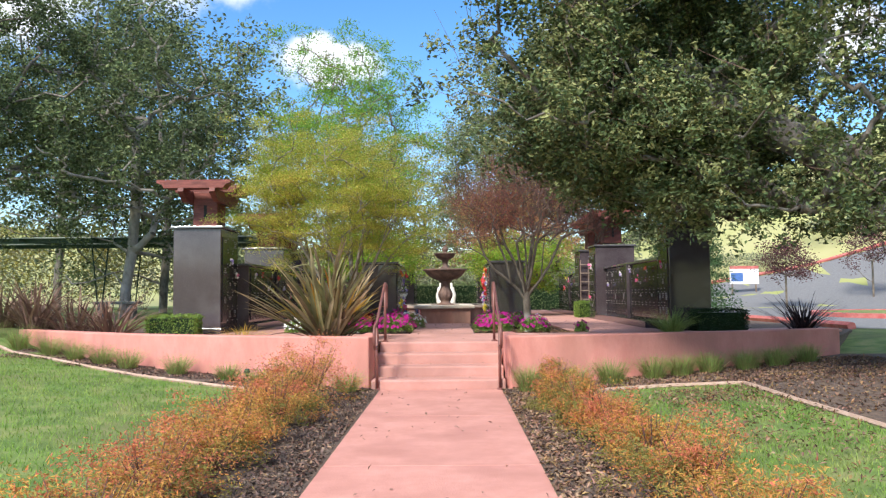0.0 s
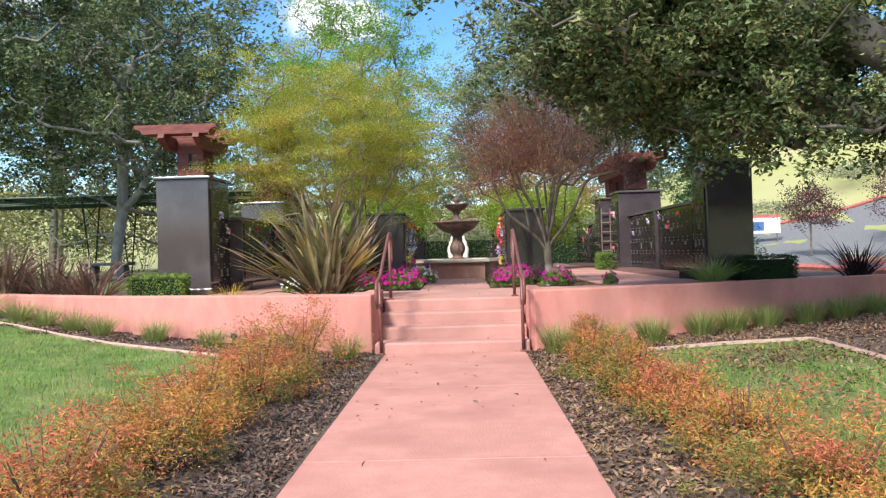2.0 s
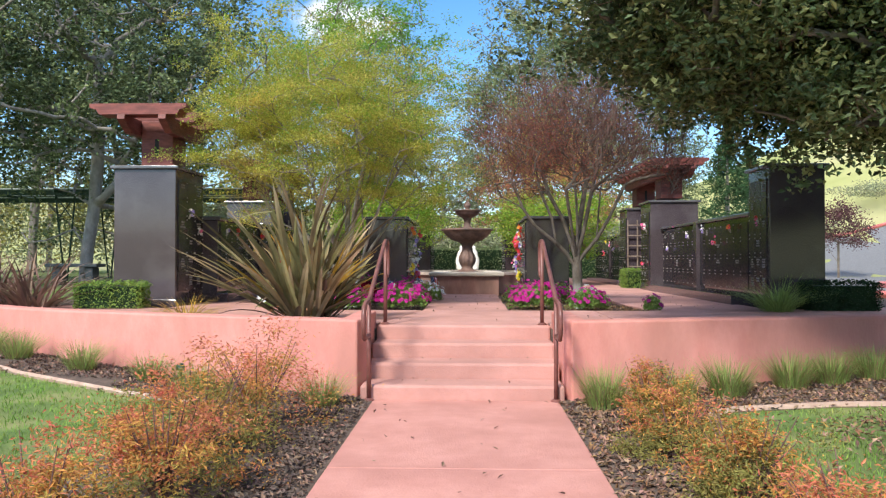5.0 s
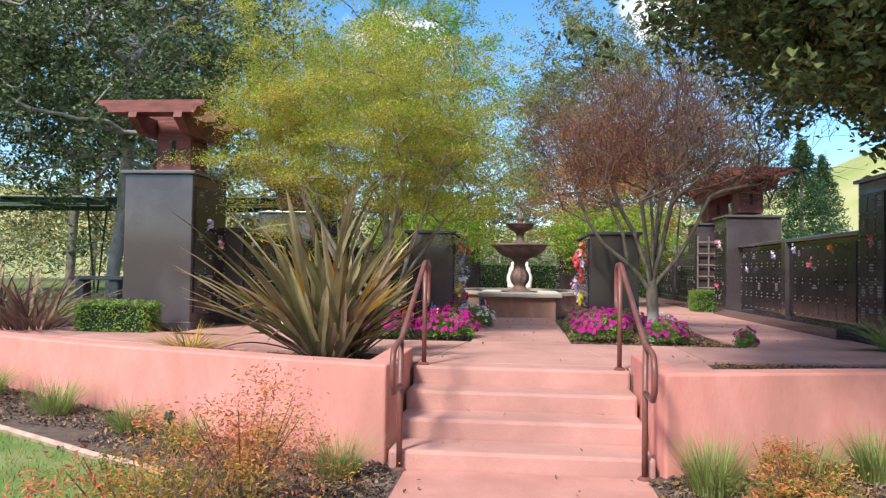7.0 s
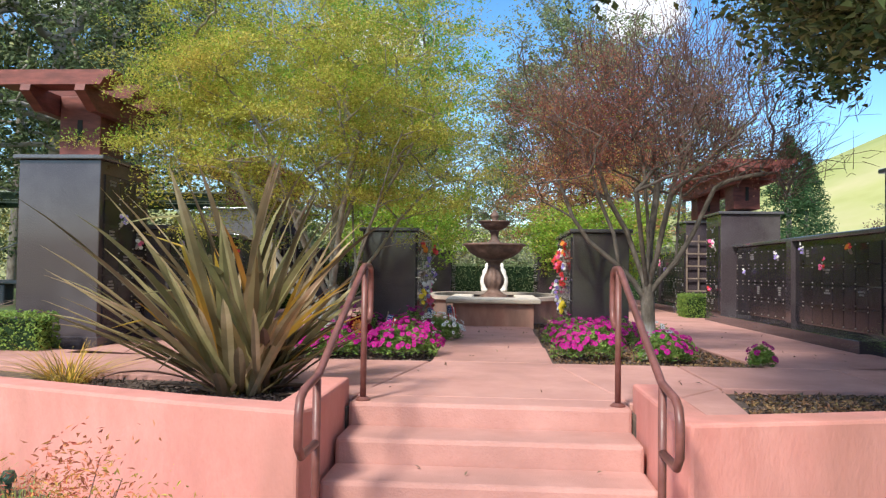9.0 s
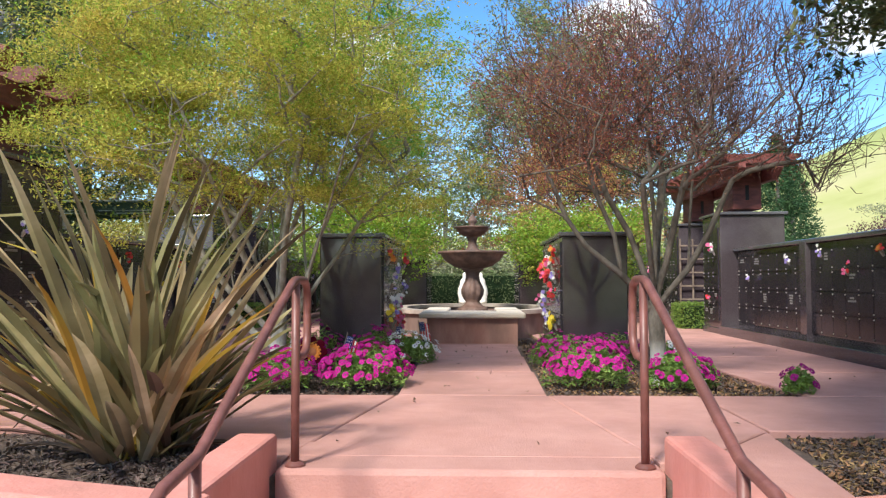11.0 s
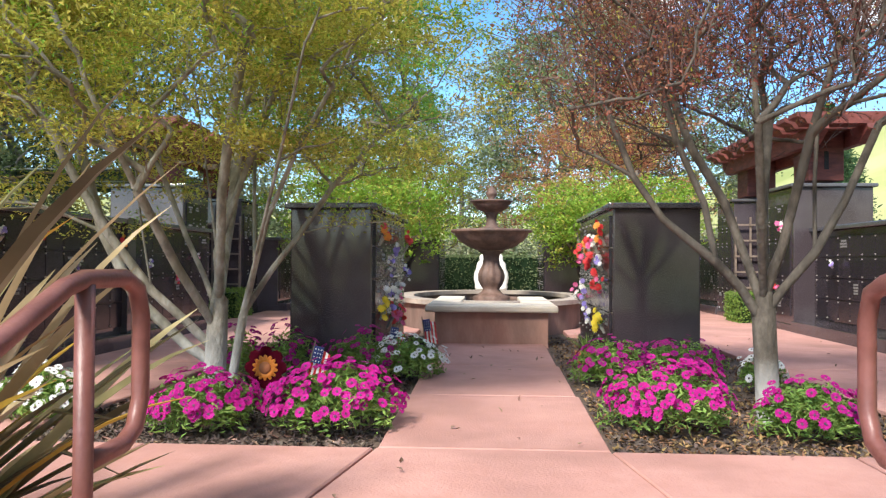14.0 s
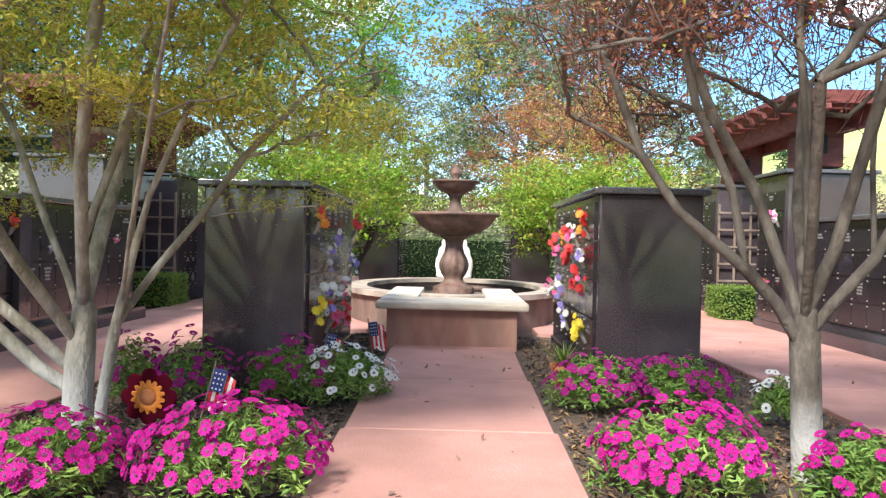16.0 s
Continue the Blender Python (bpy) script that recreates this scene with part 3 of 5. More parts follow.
# ---- columbarium towers, niche walls, pergolas ----
def granite_block(name, label, group, x0, x1, y0, y1, top, cap=.05, over=.05):
    t = thing(name, label, "columbarium", group, at=((x0 + x1) / 2, (y0 + y1) / 2, UP))
    ox, oy = t.location.x, t.location.y
    part("body", box_bm(x0 - ox, x1 - ox, y0 - oy, y1 - oy, -.1, top - UP - cap, bevel=.012), M["granite"], t)
    part("plinth", box_bm(x0 - .02 - ox, x1 + .02 - ox, y0 - .02 - oy, y1 + .02 - oy, -.1, .10, bevel=.008), M["granite"], t)
    part("cap", box_bm(x0 - over - ox, x1 + over - ox, y0 - over - oy, y1 + over - oy, top - UP - cap, top - UP, bevel=.012), M["granite_cap_skylit"], t)
    return t


def niche_face(t, x, y0, y1, z0, z1, face, cols, rows_, engraved=.35, seed=1):
    """A grid of square granite fronts with bronze rosettes and vases on a face that looks along +x or -x."""
    rng = random.Random(seed)
    ox, oy, oz = t.location
    dy, dz = (y1 - y0) / cols, (z1 - z0) / rows_
    me = bpy.data.meshes.new("niche_front")
    bm = box_bm(0, face * .016, -dy / 2 + .006, dy / 2 - .006, -dz / 2 + .006, dz / 2 - .006)
    bmesh.ops.recalc_face_normals(bm, faces=bm.faces)
    bm.to_mesh(me)
    bm.free()
    me.materials.append(M["panel"])
    dots, words = bmesh.new(), bmesh.new()
    for i in range(cols):
        for j in range(rows_):
            y, z = y0 + dy * (i + .5), z0 + dz * (j + .5)
            ob = new("niche_front", me)
            ob.parent = t
            ob.location = (x - ox, y - oy, z - oz)
            for cz in (-dz / 2 + .03, dz / 2 - .03):
                add_box(dots, x - ox + face * .016, x - ox + face * .028, y - oy + dy / 2 - .015, y - oy + dy / 2 - .005, z - oz + cz - .008, z - oz + cz + .008)
            if rng.random() < engraved:
                for r in range(rng.randint(2, 4)):
                    w = dy * rng.uniform(.12, .3)
                    zz = z - oz + dz * (.25 - .13 * r)
                    add_box(words, x - ox + face * .016, x - ox + face * .019, y - oy - w, y - oy + w, zz - .012, zz + .012)
    tagged(part("rosette_row", dots, M["bronze"], t), kind="stuff")
    tagged(part("lettering", words, M["engrave"], t, "pale engraved lettering too small to read"), kind="stuff")


def bouquet(at, out, size, seed, colours, label):
    """A bunch of artificial blooms in a small vase on a niche front, facing out."""
    rng = np.random.default_rng(seed)
    t = thing("bouquet", label, "flowers", "flowers on the niche fronts", at=at)
    out = np.array(out, float)
    side = np.array([-out[1], out[0], 0])
    bm = bmesh.new()
    tube_bm(bm, [(0, 0, -size * .9), tuple(out * size * .35 + np.array([0, 0, -size * .2]))], [.012, .022], 7)
    part("vase", bm, M["bronze"], t)
    for ci, col in enumerate(colours):
        V_, F_ = [], []
        for _ in range(max(3, int(8 / len(colours)))):
            c = out * (size * .45 + rng.normal() * size * .15) + side * rng.normal() * size * .38 + np.array([0, 0, rng.normal() * size * .42 + size * .1])
            r = size * rng.uniform(.2, .36)
            nf = out * .7 + np.array([0, -.75, .25]) + rng.normal(size=3) * .3
            nf /= np.linalg.norm(nf)
            e1 = np.cross(nf, [0, 0, 1.0])
            e1 /= np.linalg.norm(e1)
            e2 = np.cross(nf, e1)
            for lay in range(3):
                for p_ in range(9):
                    a = 2 * math.pi * (p_ + .5 * lay) / 9
                    u = e1 * math.cos(a) + e2 * math.sin(a)
                    v = -e1 * math.sin(a) + e2 * math.cos(a)
                    rr = r * (1 - .25 * lay)
                    s_ = len(V_)
                    lift = nf * (.25 * rr + lay * .22 * rr)
                    V_ += [tuple(c + nf * lay * r * .15), tuple(c + u * rr * .6 + v * rr * .35 + lift), tuple(c + u * rr + lift * .8), tuple(c + u * rr * .6 - v * rr * .35 + lift)]
                    F_.append((s_, s_ + 1, s_ + 2, s_ + 3))
        raw("bloom_head", V_, F_, M[col], t)
    c = rng.normal(size=(16, 3)) * size * .28 + out * size * .3
    V_, F_ = leaves(c, rng, size * .32, size * .12, .2)
    raw("greenery", V_.tolist(), F_.tolist(), M["plastic_leaf"], t)
    return t


def pergola(x0, x1, y0, y1, posts, label):
    """Red timber: square post stubs, doubled curved-end beams, thick slats on top."""
    t = thing("pergola", label, "pergola", "red timber pergolas", at=((x0 + x1) / 2, (y0 + y1) / 2, 2.72))
    cx, cy = t.location.x, t.location.y
    for px, py in posts:
        post = part("post", box_bm(px - .245 - cx, px + .245 - cx, py - .28 - cy, py + .28 - cy, 0, .698, bevel=.015), M["redwood"], t)
        part("slot", box_bm(px - .03 - cx, px + .03 - cx, py - .287 - cy, py - .279 - cy, .16, .42), M["joint"], post)

    def beam(bx, wy0, wy1):
        w = .055
        outline = [(wy0 - .02, .63), (wy0 + .26, .46), (wy1 - .26, .46), (wy1 + .02, .63), (wy1, .70), (wy0, .70)]
        bm = bmesh.new()
        a = [bm.verts.new((bx - w, y, z)) for y, z in outline]
        b = [bm.verts.new((bx + w, y, z)) for y, z in outline]
        bm.faces.new(a)
        bm.faces.new(b[::-1])
        for i in range(len(a)):
            bm.faces.new((a[i], a[(i + 1) % len(a)], b[(i + 1) % len(a)], b[i]))
        return bm

    for bx in (posts[0][0] - .305 - cx, posts[0][0] + .305 - cx):
        part("beam", beam(bx, y0 - cy, y1 - cy), M["redwood"], t)
    nsl = max(3, int((y1 - y0 - .2) / .40))
    for i in range(nsl):
        yy = y0 + .16 + (y1 - y0 - .32) * i / (nsl - 1) - cy
        bm = bmesh.new()
        h = (x1 - x0) / 2
        ol = [(-h, .86), (-h, .80), (-h + .10, .77), (-h + .14, .70), (h - .14, .70), (h - .10, .77), (h, .80), (h, .86)]
        a = [bm.verts.new((x, yy - .155, z)) for x, z in ol]
        b = [bm.verts.new((x, yy + .155, z)) for x, z in ol]
        bm.faces.new(a)
        bm.faces.new(b[::-1])
        for j in range(len(a)):
            bm.faces.new((a[j], a[(j + 1) % len(a)], b[(j + 1) % len(a)], b[j]))
        part("slat", bm, M["redwood"], t)
    return t


FACE = 4.08
for s in (-1, 1):
    # the east side stands a little differently: shallower tower, wall set back, piers set in
    east = s > 0
    t_in, t_out, t_y = (4.44, 5.24, 14.35) if east else (4.34, 5.28, 14.7)
    face, lip = (4.46, .30) if east else (FACE, .16)
    p_in, p_out = (4.20, 5.28) if east else (4.5, 5.6)
    def span(a, b):
        return tuple(sorted((s * a, s * b)))
    tx = span(t_in, t_out)
    t = granite_block("columbarium_tower", "tall dark granite columbarium tower with a thin cap", "granite towers", *tx, 13.5, t_y, 2.70)
    niche_face(t, s * t_in, 13.58, t_y - .08, .80, 2.5, -s, 3, 6, .5, 11 + s)
    if s < 0:
        pergola(-5.52, -4.08, 13.2, 14.9, [(-4.74, 14.05)], "red-stained timber pergola cap on a granite tower")
    # niche walls
    for y0, y1, sd in ((t_y, 19.95, 3), (23.6, 29.5, 7)):
        wx = span(face + .02, face + .85)
        t = granite_block("niche_wall", "dark granite niche wall with bronze fittings and flowers", "granite niche walls", *wx, y0 + .003, y1 - .003, 2.04 if east else 2.0, .06, .07)
        kerb = part("kerb", box_bm(min(s * (face - lip), s * (face + .02)) - t.location.x, max(s * (face - lip), s * (face + .02)) - t.location.x, y0 - t.location.y, y1 - t.location.y, -.08, .15, bevel=.01), M["granite"], t)
        niche_face(t, s * (face + .02), y0 + .12, (y0 + y1) / 2 - .06, .80, 1.90, -s, 8, 4, .14, sd)
        niche_face(t, s * (face + .02), (y0 + y1) / 2 + .06, y1 - .12, .80, 1.90, -s, 8, 4, .14, sd + 1)
        part("pilaster", box_bm(*[q - t.location.x for q in span(face - .06, face + .05)], -.10, .10, -.05, 1.42, bevel=.005), M["granite"], t)
    for y0 in (19.95, 22.6):
        px = span(p_in, p_out)
        t = granite_block("columbarium_pier", "dark granite pier carrying a red pergola", "granite piers", *px, y0, y0 + 1.0, 2.66)
        niche_face(t, s * p_in, y0 + .1, y0 + .9, .80, 2.4, -s, 3, 6, .5, 21 + s)
    mid = (p_in + p_out) / 2
    pergola(s * mid - .66, s * mid + .66, 19.5, 23.9, [(s * mid, 20.45), (s * mid, 23.1)], "long red-stained timber pergola over granite piers")
    nook = granite_block("nook_wall", "dark granite back wall of a planted nook", "granite nooks", *span(p_out - .45, p_out - .15), 20.953, 22.597, 2.2, .05, .03)
    # trellis on the far pier
    tr = thing("trellis", "dark timber trellis with a thin climbing vine", "trellis", "trellises", at=(s * (p_in + .5), 22.54, UP))
    for i in range(5):
        part("upright", box_bm(-.5 + .25 * i - .015, -.5 + .25 * i + .015, -.03, 0.0, 0, 1.75), M["wood"], tr)
    for i in range(6):
        part("crossbar", box_bm(-.52, .52, -.055, -.03, .25 + .27 * i, .28 + .27 * i), M["wood"], tr)
    # pairs of niche blocks by the walk
    near_in, near_out, near_y, near_top = (1.06, 1.81, 15.72, 2.06) if east else (1.03, 1.74, 15.48, 2.04)
    for b_in, b_out, y0, yl, top in ((near_in, near_out, near_y, near_y + 2.5, near_top), (1.14, 1.90, 25.6, 27.9, 2.05)):
        t = granite_block("niche_block", "polished dark granite niche block with a thin cap", "granite niche blocks", *span(b_in, b_out), y0, yl, top, .05, .045)
        niche_face(t, s * b_in, y0 + .12, yl - .12, .80, 1.96, -s, 7, 4, .5, 31 + s)
        niche_face(t, s * b_out, y0 + .12, yl - .12, .80, 1.96, s, 7, 4, .5, 41 + s)


# ---- handrails ----
for s in (-1, 1):
    t = thing("handrail", "rust-red painted pipe handrail with looped ends", "handrail", "stair handrails", at=(s * .845, 9.03, 0))
    R = .021
    bm = bmesh.new()
    top = [(0, -.30, .60), (0, -.36, .66), (0, -.36, .80), (0, -.33, .87), (0, -.26, .90), (0, .02, .93), (0, .08, .955), (0, 1.29, 1.475), (0, 1.36, 1.49), (0, 1.54, 1.49), (0, 1.605, 1.465), (0, 1.63, 1.40), (0, 1.63, 1.20), (0, 1.60, 1.135), (0, 1.54, 1.11), (0, 1.39, 1.11)]
    tube_bm(bm, [(0, -.02, .60), *top], R, 10)
    part("pipe", bm, M["rail"], t, smooth=True)
    for y, z0, z1 in ((0.0, 0.012, .935), (1.37, UP, 1.48)):
        bm = bmesh.new()
        tube_bm(bm, [(0, y, z0), (0, y, z1)], R, 10)
        post = part("post", bm, M["rail"], t, smooth=True)
        bm = bmesh.new()
        lathe(bm, [(.0, z0 + .022), (.032, z0 + .022), (.05, z0 + .006), (.05, z0 - .002)], (0, y), 16)
        part("flange", bm, M["rail"], post)


# ---- fountain ----
CY = 21.45
ft = thing("fountain", "tiered cast-stone fountain in a cream-rimmed stone basin", "fountain", at=(0, CY, UP))


def ring_bm(a, b, ai, bi, z0, z1, n=56):
    bm = bmesh.new()
    loops = []
    for rx, ry, z in ((a, b, z0), (a, b, z1), (ai, bi, z1), (ai, bi, z0)):
        loops.append([bm.verts.new((rx * math.cos(2 * math.pi * k / n), ry * math.sin(2 * math.pi * k / n), z)) for k in range(n)])
    for i in range(4):
        p, q = loops[i], loops[(i + 1) % 4]
        for k in range(n):
            bm.faces.new((p[k], p[(k + 1) % n], q[(k + 1) % n], q[k]))
    return bm


part("basin_wall", ring_bm(1.48, 2.25, 1.30, 2.07, -.06, .36), M["basin"], ft)
bm = ring_bm(1.55, 2.32, 1.25, 2.02, .36, .425)
bmesh.ops.bevel(bm, geom=[e for e in bm.edges if e.calc_face_angle(0) > 1], offset=.02, segments=2, affect="EDGES", profile=.5)
part("basin_rim", bm, M["rim"], ft)
part("front_block", box_bm(-.66, .66, 17.90 - CY, 19.3 - CY, -.06, .365, bevel=.01), M["fount_wall"], ft)
for a, b, c, d in ((-.77, .77, 17.81, 18.55), (-.77, -.38, 18.552, 20.4), (.38, .77, 18.552, 20.4)):
    part("coping", box_bm(a, b, c - CY, d - CY, .367, .445, bevel=.022), M["travertine"], ft)
bm = bmesh.new()
n_ = 48
bm.faces.new([bm.verts.new((1.27 * math.cos(2 * math.pi * k / n_), 2.04 * math.sin(2 * math.pi * k / n_), .28)) for k in range(n_)])
add_box(bm, -.379, .379, 18.553 - CY, 19.6 - CY, .20, .372)
part("water", bm, M["water"], ft)
bm = lathe(bmesh.new(), [(.30, .0), (.30, .38), (.29, .40), (.25, .42), (.20, .44), (.15, .48), (.13, .52), (.17, .58), (.20, .66), (.205, .74), (.18, .82), (.14, .90), (.12, 1.0), (.14, 1.08), (.20, 1.12), (.22, 1.15), (.0, 1.16)], n=64)
for v in bm.verts:
    if .46 < v.co.z < 1.1:
        g = 1 + .07 * math.cos(8 * math.atan2(v.co.y, v.co.x)) * math.sin((v.co.z - .46) / .64 * math.pi)
        v.co.x, v.co.y = v.co.x * g, v.co.y * g
part("pedestal", bm, M["cast"], ft, smooth=True)
bm = lathe(bmesh.new(), [(.0, 1.13), (.20, 1.14), (.36, 1.19), (.50, 1.28), (.58, 1.37), (.60, 1.42), (.655, 1.43), (.66, 1.46), (.64, 1.475), (.56, 1.46), (.40, 1.38), (.0, 1.36)])
part("lower_bowl", bm, M["cast"], ft, smooth=True)
bm = lathe(bmesh.new(), [(.15, 1.36), (.15, 1.50), (.11, 1.53), (.085, 1.58), (.08, 1.66), (.10, 1.72), (.13, 1.76), (.0, 1.765)], n=28)
part("stem", bm, M["cast"], ft, smooth=True)
bm = lathe(bmesh.new(), [(.0, 1.73), (.12, 1.75), (.24, 1.81), (.30, 1.88), (.315, 1.915), (.345, 1.92), (.345, 1.945), (.30, 1.945), (.2, 1.90), (.0, 1.88)])
part("upper_bowl", bm, M["cast"], ft, smooth=True)
bm = lathe(bmesh.new(), [(.07, 1.88), (.07, 1.95), (.05, 1.98), (.085, 2.03), (.095, 2.07), (.06, 2.12), (.03, 2.16), (.0, 2.20)], n=20)
part("finial", bm, M["cast"], ft, smooth=True)


# ---- trees ----
def tree(name, label, stems, targets, seed, leaf_mat, per, spread, leaf, bark, r_tip=.008, power=.45, r_max=.3, flat=.6, up=.5,
         second=None, second_share=.25, category="tree", group="", wobble=.06, bias=.25, twigs=0, bare=None, clumps=0, tight=.35, twig_mat="twig", aspect=.55):
    rng = np.random.default_rng(seed)
    at = stems[0][0]
    t = thing(name, label, category, group, at=at)
    o = np.array(at)
    P, par, load = grow(stems, targets, bias, 4, wobble, rng)
    V_, F_ = limbs(P - o, par, load, r_tip, power, r_max)
    raw("trunk", V_, F_, M[bark], t, smooth=True)
    if twigs:
        tv, tf = [], []
        for c in targets:
            for _ in range(twigs):
                away = (c - (o + np.array([0, 0, 1.2]))) / 1.6
                away = away / max(1.0, np.linalg.norm(away))
                d = rng.normal(size=3) * .75 + away * .8 + np.array([0, 0, .45])
                a0 = c + rng.normal(size=3) * spread * .45
                e = a0 + d * spread * 1.1
                m_ = (a0 + e) / 2 + rng.normal(size=3) * spread * .15
                for a, b, r0, r1 in ((a0, m_, .004, .003), (m_, e, .003, .0014)):
                    a, b = Vector(a - o), Vector(b - o)
                    dd = (b - a).normalized()
                    u = dd.orthogonal().normalized()
                    w = dd.cross(u)
                    s_ = len(tv)
                    for q, r in ((a, r0), (b, r1)):
                        tv += [tuple(q + u * r), tuple(q + (w * .87 - u * .5) * r), tuple(q - (w * .87 + u * .5) * r)]
                    for k_ in range(3):
                        tf.append((s_ + k_, s_ + (k_ + 1) % 3, s_ + 3 + (k_ + 1) % 3, s_ + 3 + k_))
        raw("fine_growth", tv, tf, M[twig_mat], t)
    keep = targets if bare is None else targets[[not bare(c) for c in targets]]
    k_ = len(keep) * per
    if clumps:
        # each spray is a handful of small tufts with gaps between them
        hubs = np.repeat(keep, clumps, 0) + rng.normal(size=(len(keep) * clumps, 3)) * spread * np.array([1, 1, flat])
        hub = np.arange(len(keep) * clumps).repeat(per // clumps)
        k_ = len(hub)
        c = hubs[hub] + rng.normal(size=(k_, 3)) * spread * tight * np.array([1, 1, .3 + .5 * flat]) - o
        share = np.clip(rng.normal(second_share, second_share * .9, len(hubs)), 0, 1)[hub]
    else:
        c = np.repeat(keep, per, 0) + rng.normal(size=(k_, 3)) * spread * np.array([1, 1, flat]) - o
        share = second_share
    pick = rng.random(k_) < (share if second else 0)
    V_, F_ = leaves(c[~pick], rng, leaf, leaf * aspect, up)
    raw("crown", V_.tolist(), F_.tolist(), M[leaf_mat], t)
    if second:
        # second leaf colour sits higher; on the great oak it paints lit tops
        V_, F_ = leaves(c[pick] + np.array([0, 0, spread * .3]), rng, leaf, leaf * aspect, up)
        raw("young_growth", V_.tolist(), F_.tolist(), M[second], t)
    return t


RNG = np.random.default_rng(5)
# yellow-green maple
bx, by = -1.88, 13.82
stems = [
    [(-1.84, by, UP - .06), (-1.84, by, .80), (-1.83, by, 1.05), (-1.82, by + .02, 1.28), (-1.85, by + .04, 1.6), (-1.90, by + .05, 1.95), (-1.98, by + .05, 2.5), (-2.05, by, 3.0)],
    [(-1.72, by - .04, UP - .06), (-1.70, by - .05, .82), (-1.63, by - .08, 1.18), (-1.55, by - .1, 1.50), (-1.46, by - .12, 1.82), (-1.28, by - .15, 2.22), (-1.05, by - .18, 2.62), (-.8, by - .2, 3.1)],
    [(-1.84, by, .95), (-2.00, by - .08, 1.14), (-2.20, by - .15, 1.34), (-2.45, by - .2, 1.68), (-2.72, by - .25, 2.15), (-2.95, by - .25, 2.6)],
    [(-1.83, by, 1.20), (-1.95, by + .1, 1.42), (-2.12, by + .2, 1.70), (-2.32, by + .3, 2.1), (-2.5, by + .4, 2.7)],
    [(-1.63, by - .08, 1.20), (-1.48, by + .05, 1.48), (-1.32, by + .15, 1.72), (-1.12, by + .25, 2.05), (-.82, by + .35, 2.4), (-.45, by + .4, 2.75)],
    [(-1.82, by, 1.30), (-1.76, by - .15, 1.58), (-1.70, by - .3, 1.95), (-1.60, by - .45, 2.35), (-1.45, by - .6, 2.9)],
    [(-1.55, by - .1, 1.50), (-1.62, by + .1, 1.85), (-1.68, by + .3, 2.3), (-1.65, by + .5, 2.8)],
    [(-1.84, by, 1.10), (-1.98, by - .3, 1.5), (-2.1, by - .6, 1.95), (-2.25, by - .9, 2.5)],
    [(-1.60, by - .08, 1.30), (-1.45, by - .35, 1.65), (-1.25, by - .65, 2.1), (-1.05, by - .95, 2.6)],
    [(-1.83, by, 1.25), (-1.9, by + .35, 1.65), (-1.95, by + .7, 2.1), (-2.0, by + 1.0, 2.7)],
    [(-1.85, by + .04, 1.6), (-1.75, by + .1, 1.95), (-1.62, by + .1, 2.3), (-1.4, by + .1, 2.9)],
    [(-2.20, by - .15, 1.34), (-2.25, by - .2, 1.75), (-2.3, by - .2, 2.2), (-2.35, by - .2, 2.7)],
    [(-1.84, by, .86), (-2.02, by - .02, .98), (-2.36, by - .05, 1.30), (-2.58, by - .05, 1.72), (-2.74, by, 2.2), (-2.8, by, 2.6)]]
stems = [[(x + .04, y, z) for x, y, z in q] for q in stems]
T = shell_points(RNG, 430, (bx - .40, by + .1, 3.32), (2.3, 2.15, 1.42), .38, -.92, .28, 3)
# the sprays lie in loose, slightly drooping tiers
reach = np.hypot(T[:, 0] - bx, T[:, 1] - by)
T[:, 2] = np.round((T[:, 2] + .14 * reach) / .34) * .34 - .14 * reach + RNG.normal(size=len(T)) * .075
maple = tree("maple_tree", "multi-stemmed maple with yellow-green spring leaves", stems, T, 21, "maple", 320, .26, .040, "bark_white", .0044, .49, .075, .15, .8, "green_maple", .16, group="maples", wobble=.02, bias=-.15, clumps=4, tight=.40, aspect=.40)
# red maple, half bare
bx, by = 1.64, 13.75
stems = [[(bx + .06, by, UP - .05), (bx + .05, by, .85), (bx + .03, by, 1.26), (bx + .05, by + .03, 1.65), (bx + .04, by + .05, 2.1), (bx + .0, by + .05, 2.6), (bx + .0, by + .1, 3.1)],
         [(bx + .03, by, 1.16), (bx - .12, by - .05, 1.38), (bx - .28, by - .08, 1.54), (bx - .60, by - .1, 1.80), (bx - .78, by - .1, 2.06), (bx - .95, by - .1, 2.5)],
         [(bx + .03, by, 1.26), (bx - .05, by + .1, 1.58), (bx - .16, by + .15, 1.92), (bx - .36, by + .2, 2.29), (bx - .48, by + .3, 2.7)],
         [(bx + .04, by, 1.22), (bx + .14, by - .03, 1.38), (bx + .32, by - .05, 1.60), (bx + .52, by, 1.92), (bx + .75, by + .05, 2.4)],
         [(bx + .04, by, 1.36), (bx + .10, by - .12, 1.63), (bx + .22, by - .25, 2.29), (bx + .32, by - .4, 2.8)],
         [(bx + .04, by, 1.40), (bx + .12, by + .3, 1.85), (bx + .25, by + .55, 2.5)],
         [(bx + .03, by, 1.30), (bx - .08, by - .3, 1.75), (bx - .2, by - .6, 2.3)],
         [(bx + .32, by - .05, 1.60), (bx + .38, by + .1, 2.05), (bx + .45, by + .2, 2.6)],
         [(bx - .28, by - .08, 1.54), (bx - .34, by - .05, 1.9), (bx - .5, by, 2.3), (bx - .6, by, 2.7)]]
T = shell_points(RNG, 480, (bx + .14, by, 3.0), (1.62, 1.6, 1.2), .2, -.65, .18, 7)
